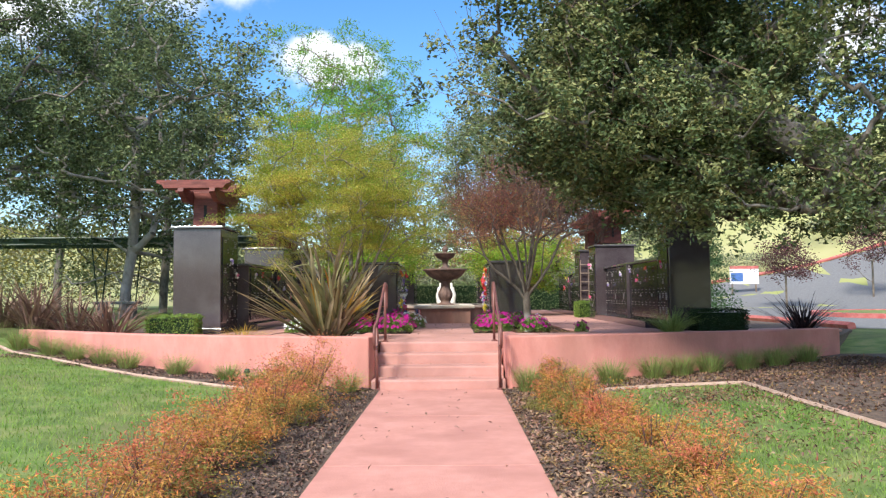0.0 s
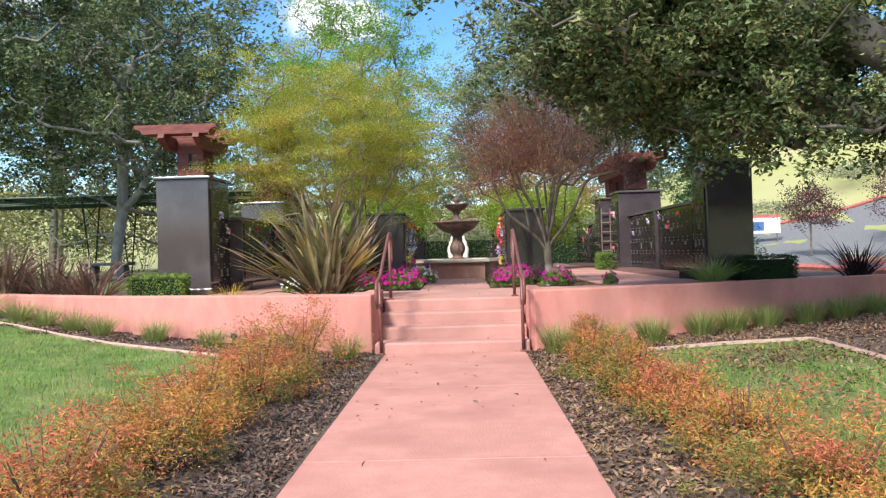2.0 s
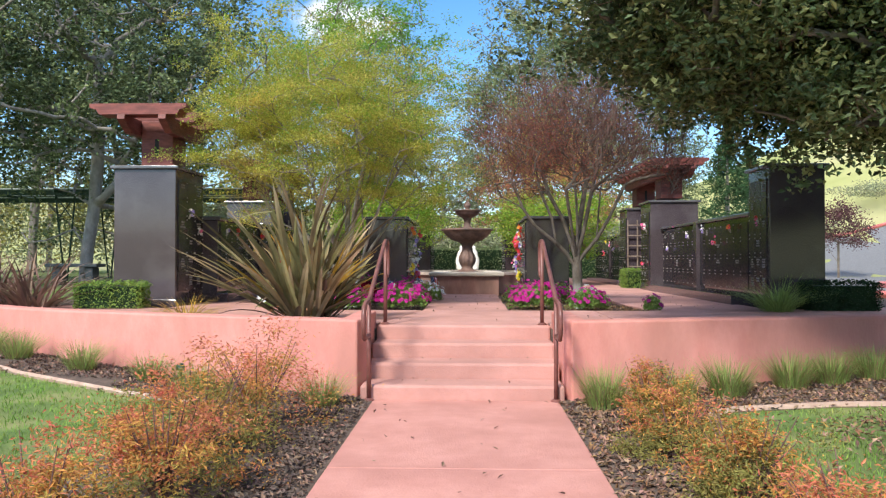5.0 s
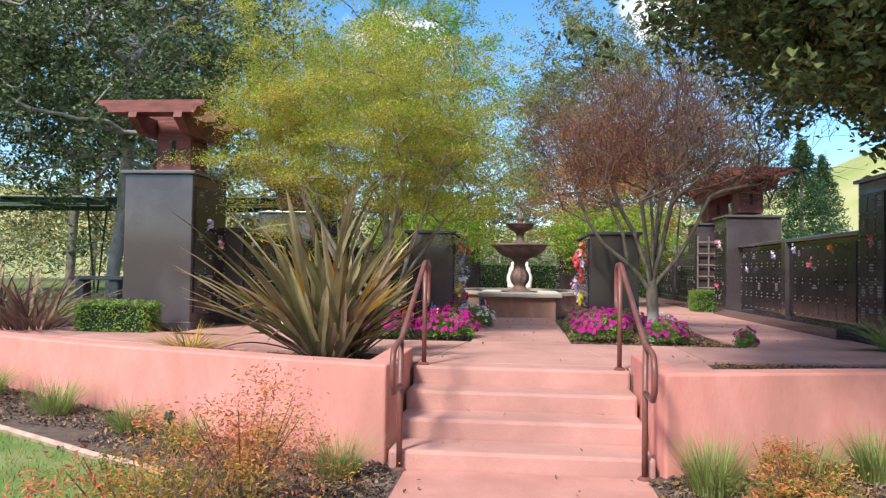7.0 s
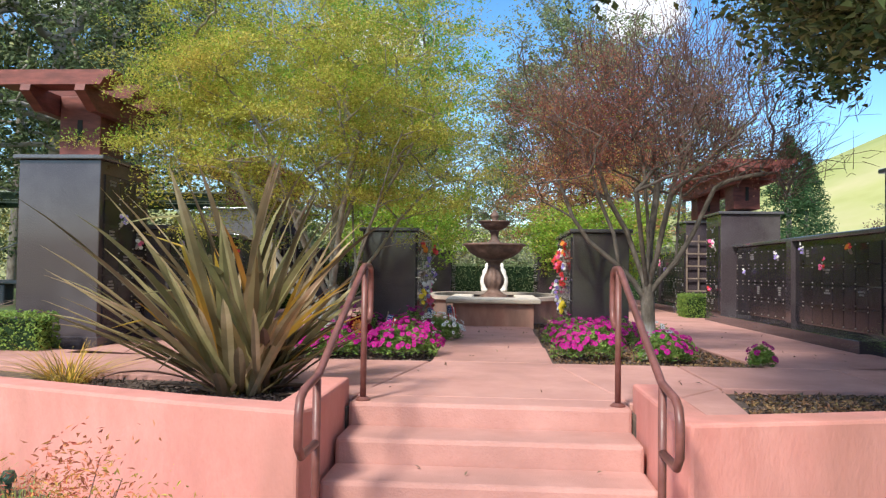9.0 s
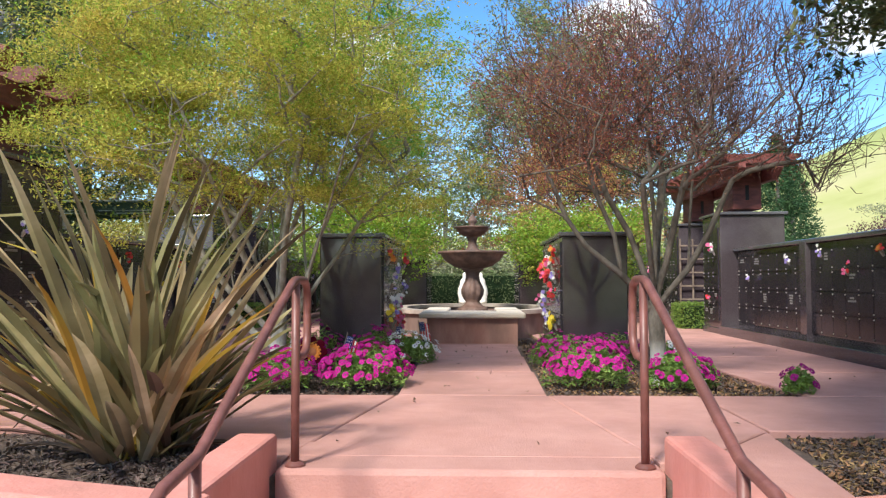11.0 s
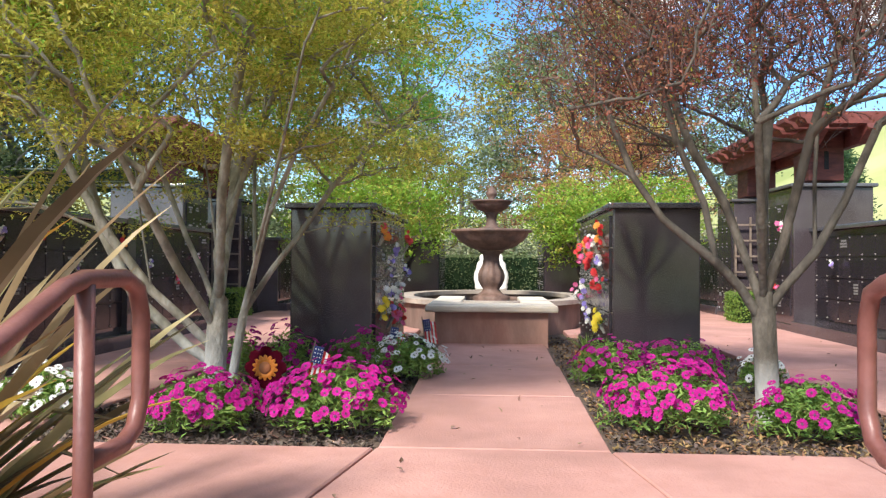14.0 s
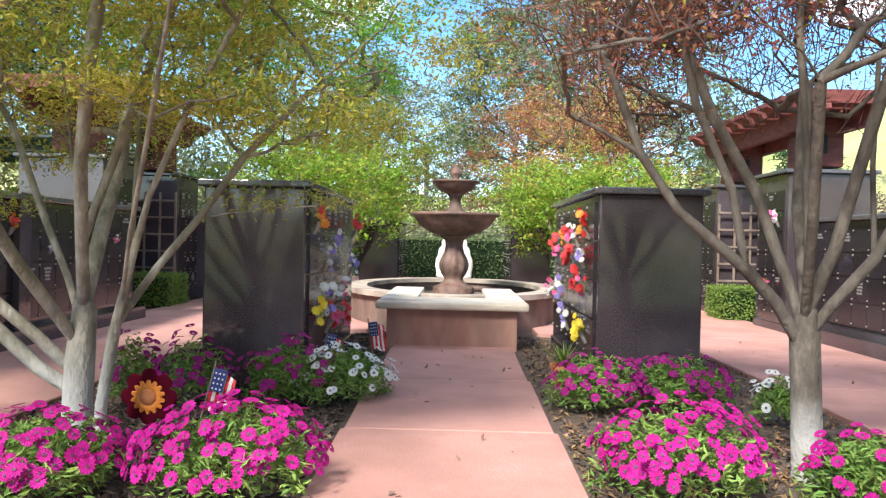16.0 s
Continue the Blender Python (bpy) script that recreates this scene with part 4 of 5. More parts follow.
tree("maple_tree", "red-leaved maple with many bare twigs and grey trunk", stems, T, 22, "maple_red", 150, .17, .025, "bark_red_maple", .0036, .49, .074, .6, .5, "maple", .05, group="maples", twigs=9, twig_mat="dark_twig", wobble=.015, bias=-.1,
     bare=lambda c: c[0] > 1.30 + .25 * math.sin(c[1] * 3) and (c[0] * 7.3) % 1 > .12)
# maples beyond the fountain
for (bx, by, h, rx, leafm, sec, words, sd) in ((-2.3, 24.0, 2.5, 1.7, "green_maple", "maple", "bright green maple beyond the fountain", 31), (2.4, 24.0, 2.35, 1.7, "green_maple", "maple", "bright green maple beyond the fountain", 32),
                                               (2.6, 28.0, 4.2, 2.4, "orange_maple", "maple", "salmon-orange young maple beyond fountain", 33), (-2.8, 29.5, 4.2, 2.6, "maple", "green_maple", "yellow-green maple beyond the fountain", 34),
                                               (-3.1, 24.8, 8.6, 2.6, "spring_green", "green_maple", "tall bright green spring tree", 35)):
    T = shell_points(RNG, 130, (bx, by, UP + h * .72), (rx, rx, h * .42), .4, -.8, .25, sd)
    tree("maple_tree", words, [[(bx, by, UP - .1), (bx, by, UP + .5), (bx + .1, by, UP + h * .4)], [(bx - .05, by, UP + .3), (bx - .5, by, UP + h * .45)], [(bx + .05, by, UP + .3), (bx + .5, by + .2, UP + h * .45)]],
         T, sd, leafm, 260 if sd == 35 else 130, .34 if sd == 35 else .27, .08, "bark", .01, .45, .1, .45, .6, sec, .18, group="maples", clumps=5, tight=.4)

# the great oak by the road
ox_, oy_ = 6.0, 7.5
stems = [[(ox_, oy_, .1), (ox_ - .05, oy_, 1.0), (ox_ - .15, oy_ + .05, 2.0), (ox_ - .3, oy_ + .1, 3.2), (ox_ - .3, oy_, 4.6), (ox_, oy_, 6.0)],
         [(ox_ - .15, oy_, 1.9), (ox_ - 1.2, oy_ + .4, 3.0), (ox_ - 2.4, oy_ + .7, 3.9), (ox_ - 3.6, oy_ + .9, 4.6)],
         [(ox_ - .1, oy_, 2.2), (ox_ - .6, oy_ + 1.2, 3.3), (ox_ - 1.2, oy_ + 2.4, 4.2), (ox_ - 1.6, oy_ + 3.6, 4.8)],
         [(ox_, oy_, 2.3), (ox_ + 1, oy_ - 1, 3.6), (ox_ + 1.8, oy_ - 1.5, 4.6)]]
T1 = shell_points(RNG, 450, (5.0, 8.2, 4.4), (4.25, 2.4, 3.2), .6, -.95, .22, 11)
zmin = 2.3 + .5 * np.maximum(0, 2.6 - T1[:, 0])
low_ = T1[:, 2] < zmin
T1[low_, 2] = zmin[low_] + .6 * RNG.random(low_.sum()) ** 2
T2 = shell_points(RNG, 290, (3.0, 9.5, 4.1), (1.9, 1.5, 1.5), .35, -.95, .25, 13)
zmin = 2.45 + .32 * np.maximum(0, 2.6 - T2[:, 0])
low_ = T2[:, 2] < zmin
T2[low_, 2] = zmin[low_] + .5 * RNG.random(low_.sum()) ** 2
T3 = shell_points(RNG, 150, (2.9, 8.9, 3.3), (1.7, 1.2, .75), .3, -.95, .25, 17)
zmin = 2.42 + .38 * np.maximum(0, 2.5 - T3[:, 0])
T3[:, 2] = np.maximum(T3[:, 2], zmin)
T4 = shell_points(RNG, 170, (4.4, 11.4, 4.9), (1.8, 1.5, 1.15), .4, -.95, .25, 19)
T5 = shell_points(RNG, 16, (3.25, 12.2, 3.75), (.5, .5, .35), .2, -.95, .2, 23)
T = np.concatenate([T1, T2, T3, T4, T5])
tree("oak_tree", "large live oak with dense grey-green leaves", stems, T, 41, "oak", 352, .29, .072, "bark_oak", .012, .47, .34, .8, .4, "oak_new_lit", .28, group="oaks", clumps=8, tight=.3, twigs=3)
# trees on the left lawn
for (bx, by, h, rx, trunk_r, leafm, sec, bark, words, sd, cnt) in (
        (-9.1, 20.2, 9.0, 3.4, .15, "dark_oak", "far_oak", "bark_pale", "dark-leaved oak with a leaning whitewashed trunk", 51, 260),
        (-13.8, 17.0, 11, 4.6, .30, "dark_oak", "far_oak", "bark_oak", "dark dense evergreen oak tree", 52, 300),
        (-10.5, 27, 11.0, 4.2, .25, "far_oak", "dark_oak", "bark_oak", "grey-green oak behind the lawn", 53, 200),
        (-16, 30, 14.0, 6, .3, "far_oak", "dark_oak", "bark_oak", "tall oak behind the lawn", 54, 200),
        (-6.5, 40, 12.0, 4.5, .25, "far_oak", "grey_tree", "bark_oak", "tall grey-green tree behind", 55, 170),
        (3.2, 46, 14.5, 4.2, .25, "far_oak", "grey_tree", "bark_oak", "tall airy grey-green eucalyptus", 56, 300),
        (6.0, 42, 14.0, 4.2, .25, "far_oak", "grey_tree", "bark_oak", "tall grey-green tree behind", 57, 180),
        (-1.8, 52, 11.5, 4.2, .25, "grey_tree", "far_oak", "bark_oak", "tall grey-green tree behind", 58, 160),
        (10, 48, 9.5, 4.2, .25, "far_oak", "grey_tree", "bark_oak", "tall grey-green oak behind", 59, 150),
        (-22, 42, 15, 7, .3, "far_oak", "grey_tree", "bark_oak", "tall grey-green oak behind", 60, 160)):
    g0 = ground_z(bx, by) - .1
    T = shell_points(RNG, int(cnt * .52), (bx, by, g0 + h * .60), (rx, rx, h * .42), .55, -.85 if sd < 55 else -.7, .28, sd)
    lean_ = .6 if sd == 51 else .3
    near = sd in (51, 52)
    tree("oak_tree" if sd not in (56, 58) else "eucalyptus_tree", words, [[(bx, by, g0), (bx + lean_ * .12, by, g0 + h * .1), (bx + lean_ * .4, by, g0 + h * .22), (bx + lean_ * .55, by, g0 + h * .4), (bx + lean_ * .5, by, g0 + h * .6)]],
         T, sd, leafm, (320 if sd == 52 else 225) if near else 190, .46 if near else .6, .11 if near else .165, bark, .02, .45, trunk_r, .7, .35, sec, .22, group="trees round the terrace", clumps=6, tight=.34)


# ---- planting ----
def bush(name, label, category, group, at, radii, mats, count, leaf, seed, stems=10, up=.35, lumps=.25, low=-.15, inner=.4, aspect=.45, stem_mat="twig", sprays=0):
    """Leafy shrub: woody stems from the base, leaves in an uneven shell, colours by share."""
    rng = np.random.default_rng(seed)
    t = thing(name, label, category, group, at=at)
    bm = bmesh.new()
    for i in range(stems):
        a = rng.uniform(0, 2 * math.pi)
        e = rng.uniform(.3, .85)
        p1 = (math.cos(a) * radii[0] * e * .5, math.sin(a) * radii[1] * e * .5, radii[2] * .45)
        p2 = (math.cos(a) * radii[0] * e, math.sin(a) * radii[1] * e, radii[2] * rng.uniform(.7, 1.05))
        tube_bm(bm, [(math.cos(a) * .03, math.sin(a) * .03, -.03), p1, p2], [.008, .006, .002], 4, False)
    part("woody_base", bm, M[stem_mat], t)
    c = shell_points(rng, sprays or count, (0, 0, radii[2] * .42), (radii[0], radii[1], radii[2] * .58), inner, low - .5, lumps, seed * .37)
    tint = rng.normal(size=len(c)) * .36
    if sprays:
        hub = rng.integers(0, sprays, count)
        size_ = rng.uniform(.6, 1.4, sprays)[hub]
        c = c[hub] + rng.normal(size=(count, 3)) * (radii[0] * .15 * size_)[:, None] * np.array([1, 1, .75])
        tint = tint[hub]
    c[:, 2] = np.maximum(c[:, 2], .02)
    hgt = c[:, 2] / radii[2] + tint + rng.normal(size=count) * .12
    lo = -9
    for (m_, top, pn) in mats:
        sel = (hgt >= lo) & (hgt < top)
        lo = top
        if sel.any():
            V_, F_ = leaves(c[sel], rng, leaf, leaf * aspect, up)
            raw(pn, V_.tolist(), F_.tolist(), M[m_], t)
    return t


NAN = [("nandina_green", .40, "lower_foliage"), ("nandina", .92, "foliage"), ("nandina_red", 9, "tip_growth")]
NAN_GREEN = [("nandina_green", .62, "lower_foliage"), ("nandina", 1.0, "foliage"), ("nandina_red", 9, "tip_growth")]
NAN_RED = [("nandina_green", .28, "lower_foliage"), ("nandina", .72, "foliage"), ("nandina_red", 9, "tip_growth")]
for i, (x, y, r, h) in enumerate([(-1.55, 7.85, .50, .66), (-1.68, 7.0, .46, .60), (-1.55, 6.05, .36, .52), (-1.70, 5.1, .40, .54), (-1.60, 4.1, .38, .48), (-1.68, 3.1, .40, .48), (-1.62, 2.1, .38, .44),
                                  (1.45, 7.95, .27, .48), (1.40, 7.05, .31, .42), (1.50, 6.1, .33, .48), (1.60, 5.1, .37, .46), (1.66, 4.1, .38, .44), (1.66, 3.1, .38, .44), (1.66, 2.1, .38, .42)]):
    olive = i in (1, 7, 8, 9, 12)
    bush("nandina_shrub", "low feathery shrub with yellow-green and orange leaves" if olive else "low feathery shrub with orange and yellow leaves", "shrub", "orange shrubs along the walk", (x, y, ground_z(x, y)), (r, r * 1.15, h),
         NAN_GREEN if olive else NAN_RED if i in (0, 2, 5, 10) else NAN, 7800, .030, 300 + i, 18, lumps=.5, aspect=.30, sprays=85, inner=.3)


def tuft(name, label, group, at, n_, h, width, mat, seed, lean=.55, bend=.8, rad=.12, second=None):
    rng = np.random.default_rng(seed)
    t = thing(name, label, "grass", group, at=at)
    for m_, k_, pn in ((mat, n_, "foliage"), (second, n_ // 3, "dry_foliage")):
        if not m_:
            continue
        a = rng.uniform(0, 2 * np.pi, k_)
        r = rad * np.sqrt(rng.random(k_))
        b = np.stack([r * np.cos(a), r * np.sin(a), np.full(k_, -.02)], 1)
        V_, F_ = blades(b, rng, h, width, lean, bend, 4, a + rng.normal(size=k_) * .5)
        raw(pn, V_.tolist(), F_.tolist(), M[m_], t)
    return t


for i, (x, y, h) in enumerate([(1.22, 8.72, .42), (1.85, 8.85, .36), (2.35, 8.95, .40), (3.0, 9.2, .38), (3.4, 9.3, .36), (3.85, 9.42, .36), (4.4, 9.5, .36), (4.9, 9.68, .34), (5.4, 9.85, .34)]):
    tuft("grass_tuft", "soft green feather-grass tuft beside the pink wall", "feather grass tufts", (x, y, ground_z(x, y)), 420, h, .006, "tuft", 400 + i, .5, .6, .13, "straw")
for i, (x, y, h) in enumerate([(-1.22, 8.75, .36), (-2.45, 9.1, .28), (-3.0, 9.4, .32), (-3.85, 9.75, .36), (-4.75, 10.15, .36), (-5.3, 10.5, .36), (-5.95, 10.95, .38), (-6.6, 11.4, .44), (-7.4, 11.9, .5), (-8.3, 12.4, .4)]):
    tuft("grass_tuft", "small greyish grass tuft in the mulch bed", "small grass tufts", (x, y, ground_z(x, y)), 300, h, .006, "tuft", 430 + i, .6, .6, .11, "straw")
tuft("grass_clump", "yellow-green striped grass clump on the terrace", "", (-3.25, 11.0, .55), 160, .42, .012, "flax_gold", 450, 1.0, 1.2, .12, "straw")
tuft("fountain_grass", "arching green grass clump beside the granite tower", "", (4.25, 12.75, .56), 420, .62, .010, "tuft", 451, .7, 1.3, .16)
for i, (x, y) in enumerate([(-6.4, 13.2), (-7.2, 13.5), (-8.0, 13.5), (-8.9, 13.9)]):
    tuft("dry_flax", "dry brown drooping flax clump", "dry flax clumps", (x, y, ground_z(x, y)), 120, 1.25, .055, "dead", 455 + i, .6, 1.5, .28)
tuft("dark_flax", "dark purple-black flax clump beyond the wall", "", (6.75, 13.0, .5), 130, .85, .035, "flax_dark", 460, .8, .8, .12)

# the great flax by the steps
def sword(rng, base, az, tilt, length, width, droop, kink=0.0):
    """One stiff sword leaf, folded along its keel, arching over under its weight."""
    V_, F_ = [], []
    p = Vector(base)
    th = tilt
    a_ = az
    n_ = 9
    for i in range(n_ + 1):
        u = i / n_
        d = Vector((math.sin(th) * math.cos(a_), math.sin(th) * math.sin(a_), math.cos(th)))
        sd_ = Vector((-math.sin(a_), math.cos(a_), 0))
        up_ = d.cross(sd_)
        w = width * (.55 + 1.1 * u if u < .4 else .99 * (1 - ((u - .4) / .6) ** 3.2)) + .002
        V_ += [tuple(p - sd_ * w / 2 + up_ * w * .16), tuple(p - up_ * w * .05), tuple(p + sd_ * w / 2 + up_ * w * .16)]
        p = p + d * length / n_
        th += droop * (.25 + 1.6 * u * u) / n_ + (kink if i == 6 else 0)
        a_ += rng.normal() * .02
    for i in range(n_):
        for j in (0, 1):
            F_.append((3 * i + j, 3 * i + j + 1, 3 * i + j + 4, 3 * i + j + 3))
    return V_, F_


rng = np.random.default_rng(470)
fx = thing("flax_plant", "large bronze-green New Zealand flax with sword leaves", "plant", at=(-1.78, 10.72, .56))
fans = [(rng.uniform(-.20, .20), rng.uniform(-.16, .13), rng.uniform(0, math.pi)) for _ in range(13)]
for m_, k_, pn, l0, l1, t0, t1, dr in (("flax", 106, "sword_leaf_fan", 1.0, 2.0, .05, 1.05, .6), ("flax_gold", 18, "gold_leaf_fan", 1.0, 1.6, .15, .85, .8), ("straw", 30, "pale_leaf_fan", .9, 1.45, .2, 1.0, 1.0),
                                       ("dead", 16, "dry_leaf_fan", .7, 1.15, .7, 1.3, 1.3)):
    VV, FF = [], []
    for i in range(k_):
        fx_, fy_, fa = fans[int(rng.integers(0, 13))]
        az = fa + (math.pi if rng.random() < .5 else 0) + rng.normal() * .55
        tl = t0 + (t1 - t0) * rng.random() ** .9
        back_ = max(0, math.sin(az))
        right_ = max(0, math.cos(az))
        ln_ = rng.uniform(l0, l1) * (1 - .18 * back_) * (1 - .10 * right_ * min(1, tl * 1.4))
        V_, F_ = sword(rng, (fx_, fy_, -.04), az, tl, ln_, rng.uniform(.050, .084), dr * rng.uniform(.1, 1.5), .9 if rng.random() < .10 else 0)
        FF += [tuple(q + len(VV) for q in f_) for f_ in F_]
        VV += V_
    raw(pn, VV, FF, M[m_], fx)


def hedge(label, x0, x1, y0, y1, z0, z1, mat, seed, name="box_hedge"):
    rng = np.random.default_rng(seed)
    t = thing(name, label, "hedge", "clipped hedges", at=((x0 + x1) / 2, (y0 + y1) / 2, z0))
    hx, hy, hz = (x1 - x0) / 2, (y1 - y0) / 2, z1 - z0
    # near-black inner box gives the gaps between leaves their shade by colour
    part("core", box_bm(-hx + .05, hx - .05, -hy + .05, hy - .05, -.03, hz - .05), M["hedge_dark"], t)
    far = y0 > 30
    k_ = int((700 if far else 3600) * (hx * hz + hy * hz + hx * hy) * 2) + 500
    c = rng.uniform(-1, 1, (k_, 3)) * np.array([hx, hy, hz / 2]) + np.array([0, 0, hz / 2])
    f = rng.integers(0, 5, k_)
    j = rng.normal(size=k_) * .018
    c[f == 0, 0] = hx + j[f == 0]
    c[f == 1, 0] = -hx + j[f == 1]
    c[f == 2, 1] = hy + j[f == 2]
    c[f == 3, 1] = -hy + j[f == 3]
    c[f == 4, 2] = hz + j[f == 4]
    V_, F_ = leaves(c, rng, .08 if far else .035, .05 if far else .022, .2)
    raw("foliage", V_.tolist(), F_.tolist(), M[mat], t)


hedge("clipped bright green box hedge before the granite tower", -5.55, -4.62, 12.85, 13.25, UP, .95, "hedge", 480)
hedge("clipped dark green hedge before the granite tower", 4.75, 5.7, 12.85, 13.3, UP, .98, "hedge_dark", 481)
for s in (-1, 1):
    hedge("clipped green hedge in a granite nook", -5.05 if s < 0 else 3.95, -4.2 if s < 0 else 4.75, 21.5, 22.3, UP, 1.05, "hedge", 482 + s)
hedge("long dark hedge behind the fountain court", -7.5, 7.5, 33.6, 34.6, UP - .1, 1.75, "far_oak", 485)


def daisies(at, rx, ry, h, blooms, petal, seed, words, group, leaf_n=2100, dense=1.0):
    """Mound of narrow leaves with many open daisies on top."""
    rng = np.random.default_rng(seed)
    t = thing("daisy_bush", words, "flowers", group, at=at)
    c = shell_points(rng, int(leaf_n * dense), (0, 0, h * .30), (rx * .98, ry * .98, h * .60), .35, -.4, .2, seed * .17)
    c[:, 2] = np.maximum(c[:, 2], .01)
    V_, F_ = leaves(c, rng, .048, .015, .25)
    raw("foliage", V_.tolist(), F_.tolist(), M["daisy_leaf"], t)
    PV, PF, CV, CF = [], [], [], []
    for i in range(int(blooms * 1.7)):
        d = rng.normal(size=3)
        d[2] = abs(d[2]) * .85 - .02
        d /= np.linalg.norm(d)
        p = np.array([0, 0, h * .34]) + d * np.array([rx, ry, h * .62]) * rng.uniform(.90, 1.16)
        nrm = Vector(d * np.array([1, 1, 1.0]) + np.array([0, -.30, .40]) + rng.normal(size=3) * .25).normalized()
        u = nrm.orthogonal().normalized()
        w = nrm.cross(u)
        r = rng.uniform(.024, .036)
        pv = Vector(p)
        np_ = 12
        for k_ in range(np_):
            a = 2 * math.pi * k_ / np_
            dv = u * math.cos(a) + w * math.sin(a)
            sv = -u * math.sin(a) + w * math.cos(a)
            s_ = len(PV)
            PV += [tuple(pv + dv * r * .15), tuple(pv + dv * r * .65 + sv * r * .25 + nrm * .003), tuple(pv + dv * r + nrm * .001), tuple(pv + dv * r * .65 - sv * r * .25 + nrm * .003)]
            PF.append((s_, s_ + 1, s_ + 2, s_ + 3))
        s_ = len(CV)
        CV += [tuple(pv + (u * math.cos(a) + w * math.sin(a)) * r * .21 + nrm * .006) for a in (0, 1.05, 2.09, 3.14, 4.19, 5.24)]
        CF.append(tuple(range(s_, s_ + 6)))
    tagged(raw("petal_cover", PV, PF, M[petal], t), kind="stuff")
    tagged(raw("flower_centre", CV, CF, M["eye"], t), kind="stuff")
    return t


MG = "bright magenta daisy bush in mulch"
for i, (x, y, rx, ry, h, n_, pt, wd) in enumerate([
        (-.90, 13.30, .42, .40, .38, 120, "magenta", MG), (-1.66, 13.24, .38, .36, .34, 95, "magenta", MG),
        (-1.05, 15.08, .34, .26, .42, 45, "purple", "purple-pink daisy bush before a granite block"), (-1.62, 14.98, .26, .24, .46, 34, "purple", "purple-pink daisy bush before a granite block"), (-2.0, 14.95, .2, .2, .46, 20, "purple", "tall thin purple daisy bush"),
        (-.72, 15.25, .40, .36, .36, 60, "white", "white daisy bush by the walk"), (-2.75, 13.45, .34, .32, .32, 60, "white", "white daisy bush at the bed's edge"),
        (1.02, 13.45, .40, .40, .40, 110, "magenta", MG), (1.78, 13.30, .32, .30, .32, 48, "magenta", MG),
        (.98, 15.2, .36, .34, .36, 58, "purple", "purple-pink daisy bush before a granite block"), (1.50, 15.25, .40, .32, .36, 55, "purple", "purple-pink daisy bush before a granite block"),
        (2.05, 14.9, .2, .2, .30, 14, "white", "thin white daisy bush"), (2.62, 12.98, .15, .14, .24, 10, "purple", "small sparse daisy plant")]):
    daisies((x, y, .57), rx * .88, ry * .88, h * 1.04, n_, pt, 500 + i, wd, "daisy bushes", dense=1.1 if rx > .3 else .4)


# mulch and chips
def scatter(name, label, polys, count, mats, size, zf, seed):
    rng = np.random.default_rng(seed)
    for mi, (m_, share) in enumerate(mats):
        k_ = int(count * share)
        pts = []
        while len(pts) < k_:
            x0, x1, y0, y1 = polys[rng.integers(0, len(polys))]
            pts.append((rng.uniform(x0, x1), rng.uniform(y0, y1)))
        c = np.array([(x, y, zf(x, y) + .008 + .012 * rng.random()) for x, y in pts])
        V_, F_ = leaves(c, rng, size, size * .42, .78)
        tagged(raw(name, V_.tolist(), F_.tolist(), M[m_]), label, "mulch", kind="stuff")


soil_z = lambda x, y: .548
scatter("bark_mulch", "dark bark mulch round the daisies", [(-2.6, -.62, 12.82, 16.0), (-2.5, -.7, 16, 19), (-1.1, -.64, 15.5, 19.0), (-2.6, -.62, 12.82, 15.0)], 11000, [("chips_dark", .85), ("chips", .15)], .055, soil_z, 601)
scatter("leaf_litter", "golden leaf litter and bark in the bed", [(.64, 2.6, 12.82, 16.0), (.64, 2.5, 16, 19), (1.8, 3.6, 10.25, 11.3), (1.6, 3.0, 9.8, 10.6), (2.2, 4.6, 10.3, 11.3), (.64, 2.6, 12.82, 14.5)], 12500, [("chips_gold", .55), ("chips_dark", .45)], .05, soil_z, 602)
scatter("bark_mulch", "dark bark mulch in the flax bed", [(-3.6, -1.25, 10.4, 11.3), (-2.6, -1.25, 10.0, 11.0), (-1.8, -1.2, 9.75, 10.8)], 2200, [("chips_dark", 1)], .05, soil_z, 603)
scatter("bark_mulch", "grey-brown bark chips between shrubs and walk", [(-1.95, -.83, 1.0, 9.2), (-1.3, -.83, 1.0, 9.2)], 9000, [("chips_dark", .7), ("chips", .3)], .05, lambda x, y: ground_z(x, y) + .01, 604)
scatter("bark_mulch", "brown wood chips between shrubs and walk", [(.87, 1.95, 1.0, 8.6), (.87, 1.35, 1.0, 9.0), (1.0, 3.8, 8.3, 9.5), (3.8, 6.4, 6.0, 10.2), (3.8, 6.4, 8.0, 10.2)], 15000, [("chips", .6), ("chips_gold", .25), ("chips_dark", .15)], .055, lambda x, y: ground_z(x, y) + .01, 605)
scatter("bark_mulch", "pale brown mulch along the wall", [(-3.2, -1.0, 8.7, 9.5), (-4.6, -3.0, 9.3, 10.2), (-5.8, -4.4, 10.0, 10.9), (-7.2, -5.6, 10.7, 11.9)], 4500, [("chips", .6), ("chips_dark", .4)], .05, lambda x, y: ground_z(x, y) + .01, 606)
scatter("leaf_litter", "dry oak leaves strewn over the thin lawn", [(2.1, 3.8, 5.0, 8.1), (2.6, 4.0, 3.5, 7.0), (2.6, 3.7, 6.8, 7.8)], 1500, [("chips", .6), ("chips_gold", .4)], .05, lambda x, y: ground_z(x, y) + .03, 610)
scatter("fallen_leaves", "few dry leaves fallen on the concrete", [(-.75, .8, 2.0, 9.0), (-.75, .8, 5.0, 9.0)], 46, [("dead", 1)], .045, lambda x, y: .013, 607)
